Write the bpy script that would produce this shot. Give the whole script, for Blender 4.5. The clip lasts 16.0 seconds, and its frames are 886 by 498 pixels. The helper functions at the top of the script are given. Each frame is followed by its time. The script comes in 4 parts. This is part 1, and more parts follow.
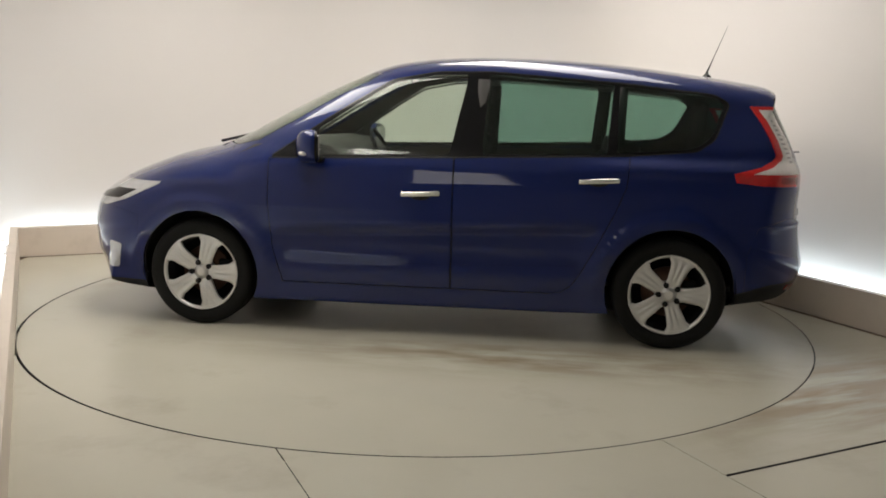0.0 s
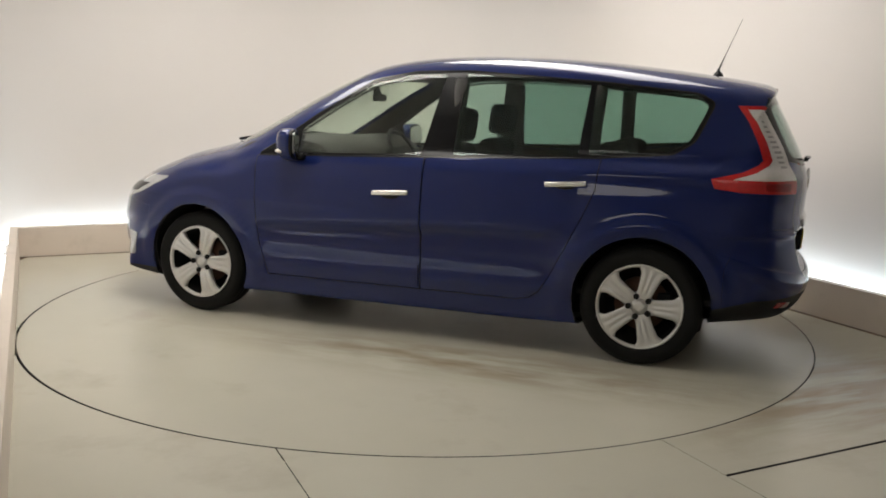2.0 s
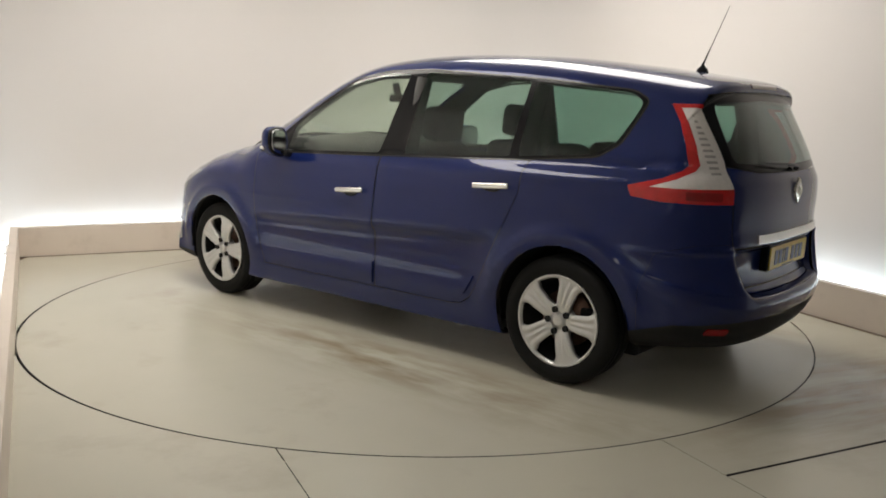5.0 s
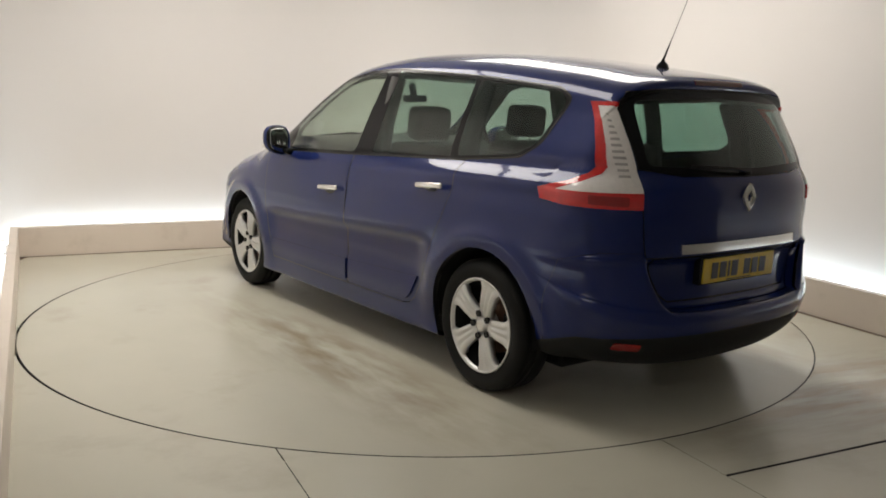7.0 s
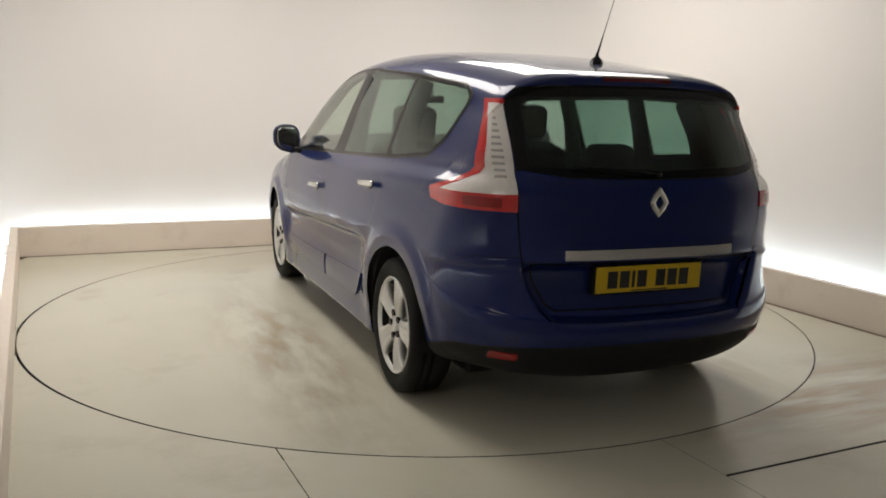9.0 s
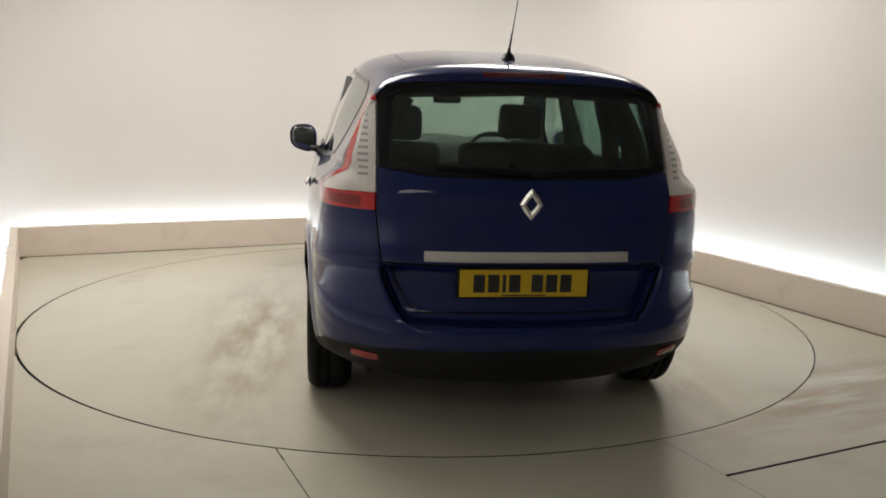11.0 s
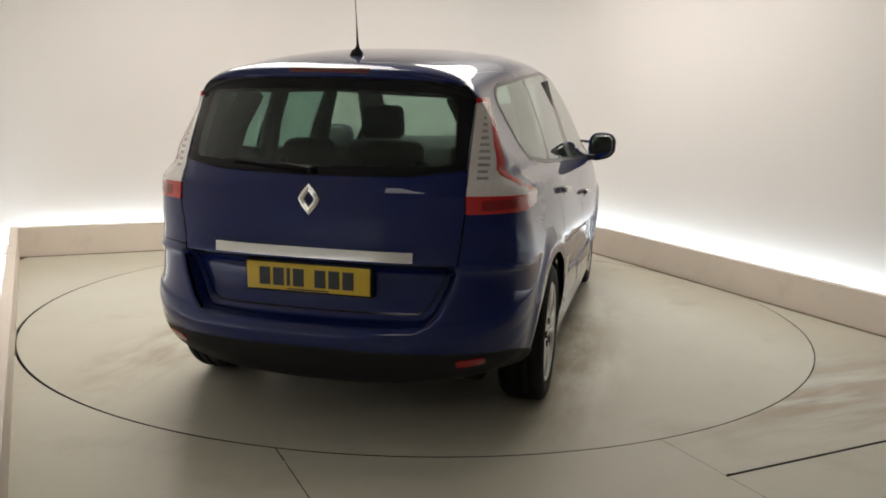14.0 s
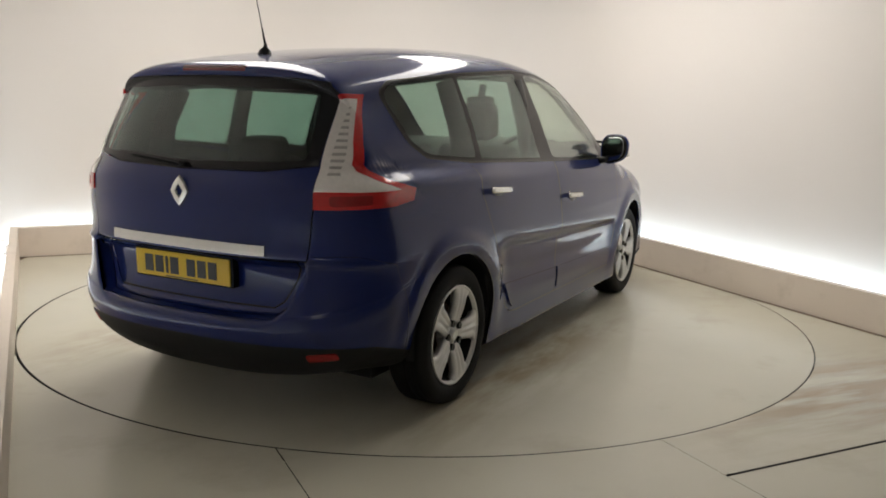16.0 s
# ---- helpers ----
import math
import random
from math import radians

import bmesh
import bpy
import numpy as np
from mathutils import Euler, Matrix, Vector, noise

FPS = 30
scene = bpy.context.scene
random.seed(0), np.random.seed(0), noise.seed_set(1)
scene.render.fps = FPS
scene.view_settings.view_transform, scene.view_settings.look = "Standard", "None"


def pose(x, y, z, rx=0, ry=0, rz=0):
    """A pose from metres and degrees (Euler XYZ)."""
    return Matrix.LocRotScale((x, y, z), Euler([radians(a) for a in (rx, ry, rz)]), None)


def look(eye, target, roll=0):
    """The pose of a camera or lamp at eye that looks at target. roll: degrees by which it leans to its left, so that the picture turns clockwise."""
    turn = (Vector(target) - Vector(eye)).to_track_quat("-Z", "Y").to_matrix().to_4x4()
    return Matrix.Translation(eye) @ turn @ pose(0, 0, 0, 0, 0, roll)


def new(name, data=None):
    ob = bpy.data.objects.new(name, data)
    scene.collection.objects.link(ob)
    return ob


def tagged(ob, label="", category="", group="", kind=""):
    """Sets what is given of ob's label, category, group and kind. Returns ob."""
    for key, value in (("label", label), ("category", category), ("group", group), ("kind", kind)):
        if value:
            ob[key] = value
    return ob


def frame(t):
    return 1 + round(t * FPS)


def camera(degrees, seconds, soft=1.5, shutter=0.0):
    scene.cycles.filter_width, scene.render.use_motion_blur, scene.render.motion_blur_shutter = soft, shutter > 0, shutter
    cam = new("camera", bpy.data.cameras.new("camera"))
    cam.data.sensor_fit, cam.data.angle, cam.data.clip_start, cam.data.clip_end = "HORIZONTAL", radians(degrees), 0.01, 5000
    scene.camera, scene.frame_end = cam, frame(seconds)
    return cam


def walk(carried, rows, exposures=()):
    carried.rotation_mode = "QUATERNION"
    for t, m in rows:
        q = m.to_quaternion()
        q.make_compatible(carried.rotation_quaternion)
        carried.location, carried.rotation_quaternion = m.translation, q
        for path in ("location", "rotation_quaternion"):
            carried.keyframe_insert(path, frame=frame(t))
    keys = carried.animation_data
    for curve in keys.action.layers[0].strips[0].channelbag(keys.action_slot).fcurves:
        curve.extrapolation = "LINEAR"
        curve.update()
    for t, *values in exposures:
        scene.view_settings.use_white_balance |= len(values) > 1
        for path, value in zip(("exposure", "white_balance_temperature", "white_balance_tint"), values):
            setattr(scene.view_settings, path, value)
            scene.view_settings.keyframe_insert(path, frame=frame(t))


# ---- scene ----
EYE = Vector((0.0, -5.575, 1.372))
AIM = EYE + Vector((0.02469, 0.98492, -0.17126))
cam = camera(55.35, 16.0, soft=1.8)
walk(cam, [(0.0, look(EYE, AIM, 1.54)), (16.0, look(EYE, AIM, 1.54))])

# ---- world and light ----
TURN = 24.3          # the booth is turned against the camera's line
ROOM = pose(0, 0, 0, 0, 0, TURN)
LEFT, RIGHT, BACK, FRONT, TOP = -2.47, 2.43, 2.69, -3.6, 3.1
HALL = -8.6         # far end of an unseen hall, added to dim the booth's open side
KERB_H, KERB_T, GAP = 0.252, 0.06, 0.16

world = bpy.data.worlds.new("world")
scene.world = world
world.use_nodes = True
world.node_tree.nodes["Background"].inputs[0].default_value = (0.9, 0.95, 1.0, 1)
world.node_tree.nodes["Background"].inputs[1].default_value = 0.03


def area(name, size_x, size_y, watts, colour, m):
    lamp = bpy.data.lights.new(name, "AREA")
    lamp.shape, lamp.size, lamp.size_y, lamp.energy, lamp.color = "RECTANGLE", size_x, size_y, watts, colour
    ob = new(name, lamp)
    ob.matrix_world = m
    return ob


LAMPS = ((-1.2, 1.1), (1.2, 1.1), (-1.2, -0.5), (1.2, -0.5))
WARM = (1.0, 0.965, 0.91)
COOL = (0.62, 0.84, 1.0)
for i, (a, b) in enumerate(LAMPS):
    area("ceiling_lamp", 0.9, 1.5, 15.5 if b > 0 else 16.5, WARM, ROOM @ pose(a, b, TOP - 0.09))
area("cove_lamp", 4.9, 0.05, 5.5, COOL, ROOM @ pose(0, BACK + KERB_T + 0.08, 0.16, 155, 0, 0))
area("cove_lamp", 6.0, 0.05, 10.5, COOL, ROOM @ pose(RIGHT + KERB_T + 0.08, -0.4, 0.16, 155, 0, -90))
area("cove_lamp", 6.0, 0.05, 6.5, COOL, ROOM @ pose(LEFT - KERB_T - 0.08, -0.4, 0.16, 155, 0, 90))
# Unseen strip light, placed and widened as soft fill for the car's near side.
area("hall_lamp", 2.8, 1.8, 26.0, WARM, ROOM @ pose(-4.6, -5.6, TOP - 0.09))
scene.view_settings.exposure = 0.0


# ---- materials ----
def material(name, colour, rough=0.5, metal=0.0, coat=0.0, vary=0.0, scale=8.0, bump=0.0, bump_scale=120.0, stain=None, stain_scale=1.2, stain_at=(0.5, 0.75)):
    m = bpy.data.materials.new(name)
    m.use_nodes = True
    nt = m.node_tree
    b = nt.nodes["Principled BSDF"]
    b.inputs["Base Color"].default_value = (*colour, 1)
    b.inputs["Roughness"].default_value = rough
    b.inputs["Metallic"].default_value = metal
    b.inputs["Coat Weight"].default_value = coat
    b.inputs["Coat Roughness"].default_value = 0.04
    b.inputs["Coat IOR"].default_value = 1.42
    co = nt.nodes.new("ShaderNodeTexCoord")
    out = None
    if vary:
        n = nt.nodes.new("ShaderNodeTexNoise")
        n.inputs["Scale"].default_value, n.inputs["Detail"].default_value = scale, 6
        nt.links.new(co.outputs["Object"], n.inputs["Vector"])
        mx = nt.nodes.new("ShaderNodeMix")
        mx.data_type = "RGBA"
        mx.inputs[6].default_value = (*[c * (1 - vary) for c in colour], 1)
        mx.inputs[7].default_value = (*[min(1, c * (1 + vary)) for c in colour], 1)
        nt.links.new(n.outputs["Fac"], mx.inputs[0])
        out = mx.outputs[2]
    if stain:
        n = nt.nodes.new("ShaderNodeTexNoise")
        n.inputs["Scale"].default_value, n.inputs["Detail"].default_value, n.inputs["Roughness"].default_value = stain_scale, 8, 0.62
        nt.links.new(co.outputs["Object"], n.inputs["Vector"])
        r = nt.nodes.new("ShaderNodeMapRange")
        r.inputs[1].default_value, r.inputs[2].default_value = stain_at
        nt.links.new(n.outputs["Fac"], r.inputs[0])
        mx = nt.nodes.new("ShaderNodeMix")
        mx.data_type = "RGBA"
        nt.links.new(r.outputs[0], mx.inputs[0])
        if out:
            nt.links.new(out, mx.inputs[6])
        else:
            mx.inputs[6].default_value = (*colour, 1)
        mx.inputs[7].default_value = (*stain, 1)
        out = mx.outputs[2]
    if out:
        nt.links.new(out, b.inputs["Base Color"])
    if bump:
        n = nt.nodes.new("ShaderNodeTexNoise")
        n.inputs["Scale"].default_value, n.inputs["Detail"].default_value = bump_scale, 4
        nt.links.new(co.outputs["Object"], n.inputs["Vector"])
        bp = nt.nodes.new("ShaderNodeBump")
        bp.inputs["Strength"].default_value, bp.inputs["Distance"].default_value = bump, 0.002
        nt.links.new(n.outputs["Fac"], bp.inputs["Height"])
        nt.links.new(bp.outputs[0], b.inputs["Normal"])
    return m


def glass(name, tint, rough=0.0):
    m = bpy.data.materials.new(name)
    m.use_nodes = True
    b = m.node_tree.nodes["Principled BSDF"]
    b.inputs["Base Color"].default_value = (*tint, 1)
    b.inputs["Roughness"].default_value = rough
    b.inputs["Transmission Weight"].default_value = 1.0
    b.inputs["IOR"].default_value = 1.45
    return m


def glow(name, colour, strength):
    m = bpy.data.materials.new(name)
    m.use_nodes = True
    b = m.node_tree.nodes["Principled BSDF"]
    b.inputs["Base Color"].default_value = (*colour, 1)
    b.inputs["Emission Color"].default_value = (*colour, 1)
    b.inputs["Emission Strength"].default_value = strength
    return m


WALL = material("wall_paint", (0.73, 0.695, 0.665), 0.75, vary=0.03, scale=0.7, bump=0.15, bump_scale=220)
KERB = material("kerb_panel", (0.71, 0.62, 0.535), 0.45, vary=0.06, scale=3, stain=(0.58, 0.50, 0.42), stain_scale=5, stain_at=(0.55, 0.85))
FLOOR = material("floor_vinyl", (0.56, 0.538, 0.443), 0.24, vary=0.05, scale=2.5, bump=0.1, stain=(0.36, 0.30, 0.23), stain_scale=1.5, stain_at=(0.55, 0.82))
# Brown of the dirty joint, dark enough to hold the shade there too.
SHADED_JOINT = material("dirty_shaded_joint", (0.16, 0.115, 0.08), 0.8, vary=0.5, scale=9)
DARK = material("dark_gap", (0.02, 0.02, 0.02), 0.9, vary=0.2)
CEIL = material("ceiling_paint", (0.7, 0.68, 0.65), 0.8, vary=0.03)
# Tones of the added hall set how much light its surfaces bounce back.
UNSEEN_WALL = material("unseen_wall", (0.60, 0.585, 0.565), 0.7, vary=0.1)
UNSEEN_CONCRETE = material("unseen_concrete", (0.40, 0.39, 0.37), 0.7, vary=0.15, scale=3, bump=0.3)
LAMP_GLOW = glow("lamp_diffuser", (1.0, 0.93, 0.84), 4.0)
HALL_GLOW = glow("hall_diffuser", (1.0, 0.93, 0.84), 1.0)
LED = glow("led_strip", (0.86, 0.95, 1.0), 12.0)
PAINT = material("blue_paint", (0.0056, 0.0148, 0.095), 0.36, metal=0.15, coat=1.0, vary=0.06, scale=900)
PAINT.node_tree.nodes["Principled BSDF"].inputs["Specular IOR Level"].default_value = 0.06
BLACK = material("black_trim", (0.006, 0.006, 0.007), 0.2, vary=0.1)
BLACK.node_tree.nodes["Principled BSDF"].inputs["Specular IOR Level"].default_value = 0.25
PLASTIC = material("black_plastic", (0.012, 0.012, 0.012), 0.65, vary=0.15, scale=30, bump=0.3, bump_scale=400)
RUBBER = material("tyre_rubber", (0.007, 0.007, 0.0065), 0.7, vary=0.25, scale=14, bump=0.3)
for dull in (PLASTIC, RUBBER):
    dull.node_tree.nodes["Principled BSDF"].inputs["Specular IOR Level"].default_value = 0.2
ALLOY = material("alloy_wheel", (0.62, 0.615, 0.60), 0.32, metal=0.4, vary=0.05)
CHROME = material("satin_chrome", (0.78, 0.77, 0.74), 0.22, metal=0.9, vary=0.03)
GLASS = glass("window_glass", (0.76, 0.84, 0.77))
PRIVACY = glass("privacy_glass", (0.40, 0.56, 0.50))
RED = material("red_lens", (0.54, 0.012, 0.013), 0.15, coat=1.0, vary=0.25, scale=40)
DARK_RED = material("brake_light_lens", (0.10, 0.006, 0.010), 0.15, coat=1.0, vary=0.1)
FOG_RED = material("fog_lens", (0.27, 0.007, 0.008), 0.2, coat=0.4, vary=0.2, scale=50)
HEADLAMP = material("headlamp_lens", (0.40, 0.40, 0.41), 0.12, coat=1.0, vary=0.25, scale=18)
CLEAR = material("clear_lens", (0.78, 0.74, 0.71), 0.14, coat=1.0, vary=0.12, scale=60)
RIB = material("lens_rib", (0.42, 0.40, 0.385), 0.2, metal=0.0, coat=1.0, vary=0.2, scale=60)
PLATE = material("yellow_plate", (0.62, 0.42, 0.012), 0.35, vary=0.06, scale=30)
INK = material("plate_print", (0.015, 0.015, 0.014), 0.4, vary=0.1)
CLOTH = material("seat_cloth", (0.013, 0.012, 0.012), 0.9, vary=0.3, scale=60, bump=0.4, bump_scale=500)
TRIM = material("cabin_trim", (0.030, 0.028, 0.026), 0.7, vary=0.15, scale=20, bump=0.3, bump_scale=300)
DASH = material("dashboard_plastic", (0.042, 0.039, 0.034), 0.6, vary=0.15, scale=12, bump=0.3, bump_scale=300)
MIRROR = material("mirror_glass", (0.45, 0.46, 0.47), 0.03, metal=1.0, vary=0.01)
BRIGHT = material("window_bright_strip", (0.05, 0.05, 0.05), 0.25, metal=0.6, vary=0.05)


def smudged(name, band, lo, hi, stain, offset=0.0, full=0.9):
    """Floor vinyl with brownish dirt: 'tracks' in two lengthwise bands, or 'patch' inside a stretch of the plan."""
    m = material(name, (0.56, 0.538, 0.443), 0.24, vary=0.05, scale=2.5, bump=0.1, stain=(0.43, 0.38, 0.30), stain_scale=1.5, stain_at=(0.56, 0.86))
    nt, N, L = m.node_tree, m.node_tree.nodes.new, m.node_tree.links.new
    b = nt.nodes["Principled BSDF"]
    co, sep = N("ShaderNodeTexCoord"), N("ShaderNodeSeparateXYZ")
    L(co.outputs["Object"], sep.inputs[0])

    def calc(op, x, y=0.0):
        n = N("ShaderNodeMath")
        n.operation = op
        for i, v in enumerate((x, y)):
            if isinstance(v, (int, float)):
                n.inputs[i].default_value = v
            else:
                L(v, n.inputs[i])
        return n.outputs[0]

    def bell(v, mid, wide):
        q = calc("DIVIDE", calc("SUBTRACT", v, mid), wide)
        return calc("POWER", 2.718, calc("MULTIPLY", calc("MULTIPLY", q, q), -1.0))

    mp, n = N("ShaderNodeMapping"), N("ShaderNodeTexNoise")
    mp.inputs["Scale"].default_value = (0.7, 2.4, 1) if band == "tracks" else (0.55, 3.2, 1)
    L(co.outputs["Object"], mp.inputs[0])
    L(mp.outputs[0], n.inputs["Vector"])
    n.inputs["Scale"].default_value, n.inputs["Detail"].default_value, n.inputs["Roughness"].default_value = 1.9, 6, 0.55
    if band == "tracks":
        mask = calc("MULTIPLY", bell(calc("ABSOLUTE", sep.outputs[1]), 1.05, 0.26), bell(sep.outputs[0], offset, 1.25))
    else:
        mask = calc("MULTIPLY", bell(sep.outputs[0], lo[0], lo[1]), bell(sep.outputs[1], hi[0], hi[1]))
    r = N("ShaderNodeMapRange")
    r.inputs[1].default_value, r.inputs[2].default_value = 0.38, 0.58
    L(n.outputs["Fac"], r.inputs[0])
    amount = calc("MINIMUM", calc("MULTIPLY", calc("MULTIPLY", r.outputs[0], mask), full), 0.85)
    mx = N("ShaderNodeMix")
    mx.data_type = "RGBA"
    L(amount, mx.inputs[0])
    L(b.inputs["Base Color"].links[0].from_socket, mx.inputs[6])
    mx.inputs[7].default_value = (*stain, 1)
    L(mx.outputs[2], b.inputs["Base Color"])
    return m


FLOOR_DIRTY = smudged("floor_vinyl_dirty", "patch", (1.45, 0.95), (-2.35, 0.40), (0.31, 0.235, 0.15), 0.0, 1.2)
TABLE = smudged("turntable_vinyl", "tracks", 0, 0, (0.29, 0.235, 0.15), -0.7)


# ---- helpers for meshes ----
def to_mesh(name, bm, mat, smooth=False):
    me = bpy.data.meshes.new(name)
    bm.to_mesh(me)
    bm.free()
    for m in (mat if isinstance(mat, (list, tuple)) else [mat]):
        me.materials.append(m)
    if smooth:
        me.shade_smooth()
    return me


def part(name, bm, mat, parent=None, label="", smooth=False, m=None):
    ob = new(name, to_mesh(name, bm, mat, smooth))
    if parent:
        ob.parent = parent
    if m is not None:
        ob.matrix_basis = m
    return tagged(ob, label)


def box(x0, y0, z0, x1, y1, z1, bevel=0.0, seg=2):
    bm = bmesh.new()
    bmesh.ops.create_cube(bm, size=1, matrix=Matrix.Translation(((x0 + x1) / 2, (y0 + y1) / 2, (z0 + z1) / 2)) @ Matrix.Diagonal((x1 - x0, y1 - y0, z1 - z0, 1)))
    if bevel:
        bmesh.ops.bevel(bm, geom=bm.edges[:], offset=bevel, segments=seg, affect="EDGES", profile=0.5)
    return bm


def structure(name, bm, mat, label, m=ROOM):
    ob = part(name, bm, mat, None, label, m=m)
    return tagged(ob, kind="structure")


# ---- the booth ----
DISC_R = 2.452


def floor_mesh():
    """Floor sheet round the round opening of the turntable, with narrow open joints."""
    faces = []
    n, r = 180, DISC_R + 0.014
    x0, x1, y0, y1 = LEFT, RIGHT - 0.012, FRONT, BACK

    def gap(deg):
        """The open joint round the disc is widest on one side."""
        off = lambda a: (deg - a + 180) % 360 - 180
        return DISC_R + 0.0045 + 0.010 * math.exp(-(off(175) / 42) ** 2) + 0.003 * math.exp(-(off(318) / 18) ** 2)
    ring = [(gap(360 * i / n) * math.cos(2 * math.pi * i / n), gap(360 * i / n) * math.sin(2 * math.pi * i / n)) for i in range(n)]
    def outer(c, s):
        k = min((x1 if c > 0 else x0) / c if abs(c) > 1e-6 else 1e9, (2.68 if s > 0 else -2.8) / s if abs(s) > 1e-6 else 1e9)
        return (c * max(k, r * 0 + (r + 0.001)), s * max(k, (r + 0.001)))
    far = [outer(x / math.hypot(x, y), y / math.hypot(x, y)) for x, y in ring]
    for i in range(n):
        j = (i + 1) % n
        faces.append([ring[i], far[i], far[j], ring[j]])
    return faces


def clip(faces, px, py, nx, ny, ax):
    """Split faces by a line in the plane of the two axes: those on the side that the normal points to, and the rest."""
    a, b = ax
    ins, out = [], []
    for f in faces:
        d = [(v[a] - px) * nx + (v[b] - py) * ny for v in f]
        if min(d) >= -1e-7:
            ins.append(f)
        elif max(d) <= 1e-7:
            out.append(f)
        else:
            p, q = [], []
            for i, v in enumerate(f):
                w, dv, dw = f[(i + 1) % len(f)], d[i], d[(i + 1) % len(f)]
                if dv >= 0:
                    p.append(v)
                if dv <= 0:
                    q.append(v)
                if dv * dw < 0:
                    k = dv / (dv - dw)
                    c = tuple(x + (y - x) * k for x, y in zip(v, w))
                    p.append(c)
                    q.append(c)
            if len(p) > 2:
                ins.append(p)
            if len(q) > 2:
                out.append(q)
    return ins, out


def carve(faces, poly, ax=(0, 2), where=None):
    """Cut a convex outline (counter-clockwise) out of faces: inside, outside."""
    a, b = ax
    lo0, hi0 = min(p[0] for p in poly), max(p[0] for p in poly)
    lo1, hi1 = min(p[1] for p in poly), max(p[1] for p in poly)
    near, out = [], []
    for f in faces:
        us, vs = [v[a] for v in f], [v[b] for v in f]
        hit = max(us) > lo0 and min(us) < hi0 and max(vs) > lo1 and min(vs) < hi1 and (where is None or where(f))
        (near if hit else out).append(f)
    for i, p in enumerate(poly):
        q = poly[(i + 1) % len(poly)]
        near, off = clip(near, p[0], p[1], -(q[1] - p[1]), q[0] - p[0], ax)
        out += off
    return near, out


def build_booth():
    faces = floor_mesh()
    seams = [[(-1.500, -2.79), (-1.4955, -2.79), (-1.4955, -1.5), (-1.500, -1.5)], [(0.010, -2.79), (0.0125, -2.79), (0.0125, -2.2), (0.010, -2.2)]]
    for s in seams:
        _, faces = carve(faces, s, (0, 1))
    bm = bmesh.new()
    for f in faces:
        bm.faces.new([bm.verts.new((x, y, 0)) for x, y in f])
    # the front plates, beyond the long joint
    for x0, x1, y0, y1 in ((LEFT, -1.500, FRONT, -2.8), (-1.4955, 0.010, FRONT, -2.8), (0.0125, RIGHT, FRONT, -2.842), (0.0125, RIGHT, -2.827, -2.8)):
        bm.faces.new([bm.verts.new(p) for p in ((x0, y0, 0), (x1, y0, 0), (x1, y1, 0), (x0, y1, 0))])
    bmesh.ops.remove_doubles(bm, verts=bm.verts, dist=1e-5)
    bmesh.ops.recalc_face_normals(bm, faces=bm.faces)
    if sum(f.normal.z for f in bm.faces) < 0:
        bmesh.ops.reverse_faces(bm, faces=bm.faces)
    structure("floor", bm, FLOOR_DIRTY, "scuffed pale beige vinyl floor with thin dark joints")
    structure("subfloor", box(LEFT - 0.4, FRONT, -0.30, RIGHT + 0.4, BACK + 0.4, -0.20), DARK, "dark pit floor below the joints")
    t = KERB_T
    structure("kerb_back", box(LEFT - t, BACK, -0.21, RIGHT + t, BACK + t, KERB_H, 0.004), KERB, "low beige upstand hiding the cove light")
    structure("kerb_right", box(RIGHT, FRONT, -0.21, RIGHT + t, BACK - 0.002, KERB_H, 0.004), KERB, "low beige upstand hiding the cove light")
    structure("kerb_left", box(LEFT - t, FRONT, -0.21, LEFT, BACK - 0.002, KERB_H, 0.004), KERB, "low beige upstand hiding the cove light", ROOM @ pose(LEFT, BACK, 0, 0, 0, 0.3) @ pose(-LEFT, -BACK, 0))
    # Strips paint both the dirt and the shade at the foot of the upstands.
    structure("trim_right", box(RIGHT - 0.019, FRONT + 0.01, -0.02, RIGHT - 0.001, BACK - 0.012, 0.006, 0.002), SHADED_JOINT, "dirty brown joint along the upstand, its shade painted in")
    structure("trim_back", box(LEFT + 0.002, BACK - 0.008, -0.02, RIGHT - 0.020, BACK - 0.001, 0.005, 0.002), SHADED_JOINT, "dirty brown joint along the upstand, its shade painted in")
    g = t + GAP
    structure("trim_cove", box(LEFT - g + 0.003, FRONT, -0.06, LEFT - t - 0.036, BACK - 0.002, 0.03, 0.003), WALL, "pale bed of the cove beside the upstand")
    structure("wall_back", box(LEFT - g - 0.1, BACK + g, -0.21, RIGHT + g + 0.1, BACK + g + 0.1, TOP), WALL, "smooth off-white painted booth wall")
    bm, r, cx, cy = bmesh.new(), 0.9, RIGHT + g - 0.9, BACK + g - 0.9
    arc = [(math.cos(a), math.sin(a)) for a in [math.pi / 2 * i / 24 for i in range(25)]]
    inner = [[bm.verts.new((cx + r * c, cy + r * q, z)) for c, q in arc] for z in (-0.21, TOP)]
    outer = [[bm.verts.new((cx + (r + 0.1 - 0.004) * c, cy + (r + 0.1 - 0.004) * q, z)) for c, q in arc] for z in (-0.21, TOP)]
    for i in range(24):
        bm.faces.new((inner[0][i], inner[1][i], inner[1][i + 1], inner[0][i + 1]))
        bm.faces.new((outer[0][i], outer[0][i + 1], outer[1][i + 1], outer[1][i]))
    bmesh.ops.recalc_face_normals(bm, faces=bm.faces)
    tagged(part("wall_corner", bm, WALL, None, "smooth rounded corner of the booth wall", True, ROOM), kind="structure")
    structure("wall_right", box(RIGHT + g, FRONT, -0.21, RIGHT + g + 0.1, BACK + g, TOP), WALL, "smooth off-white painted booth wall")
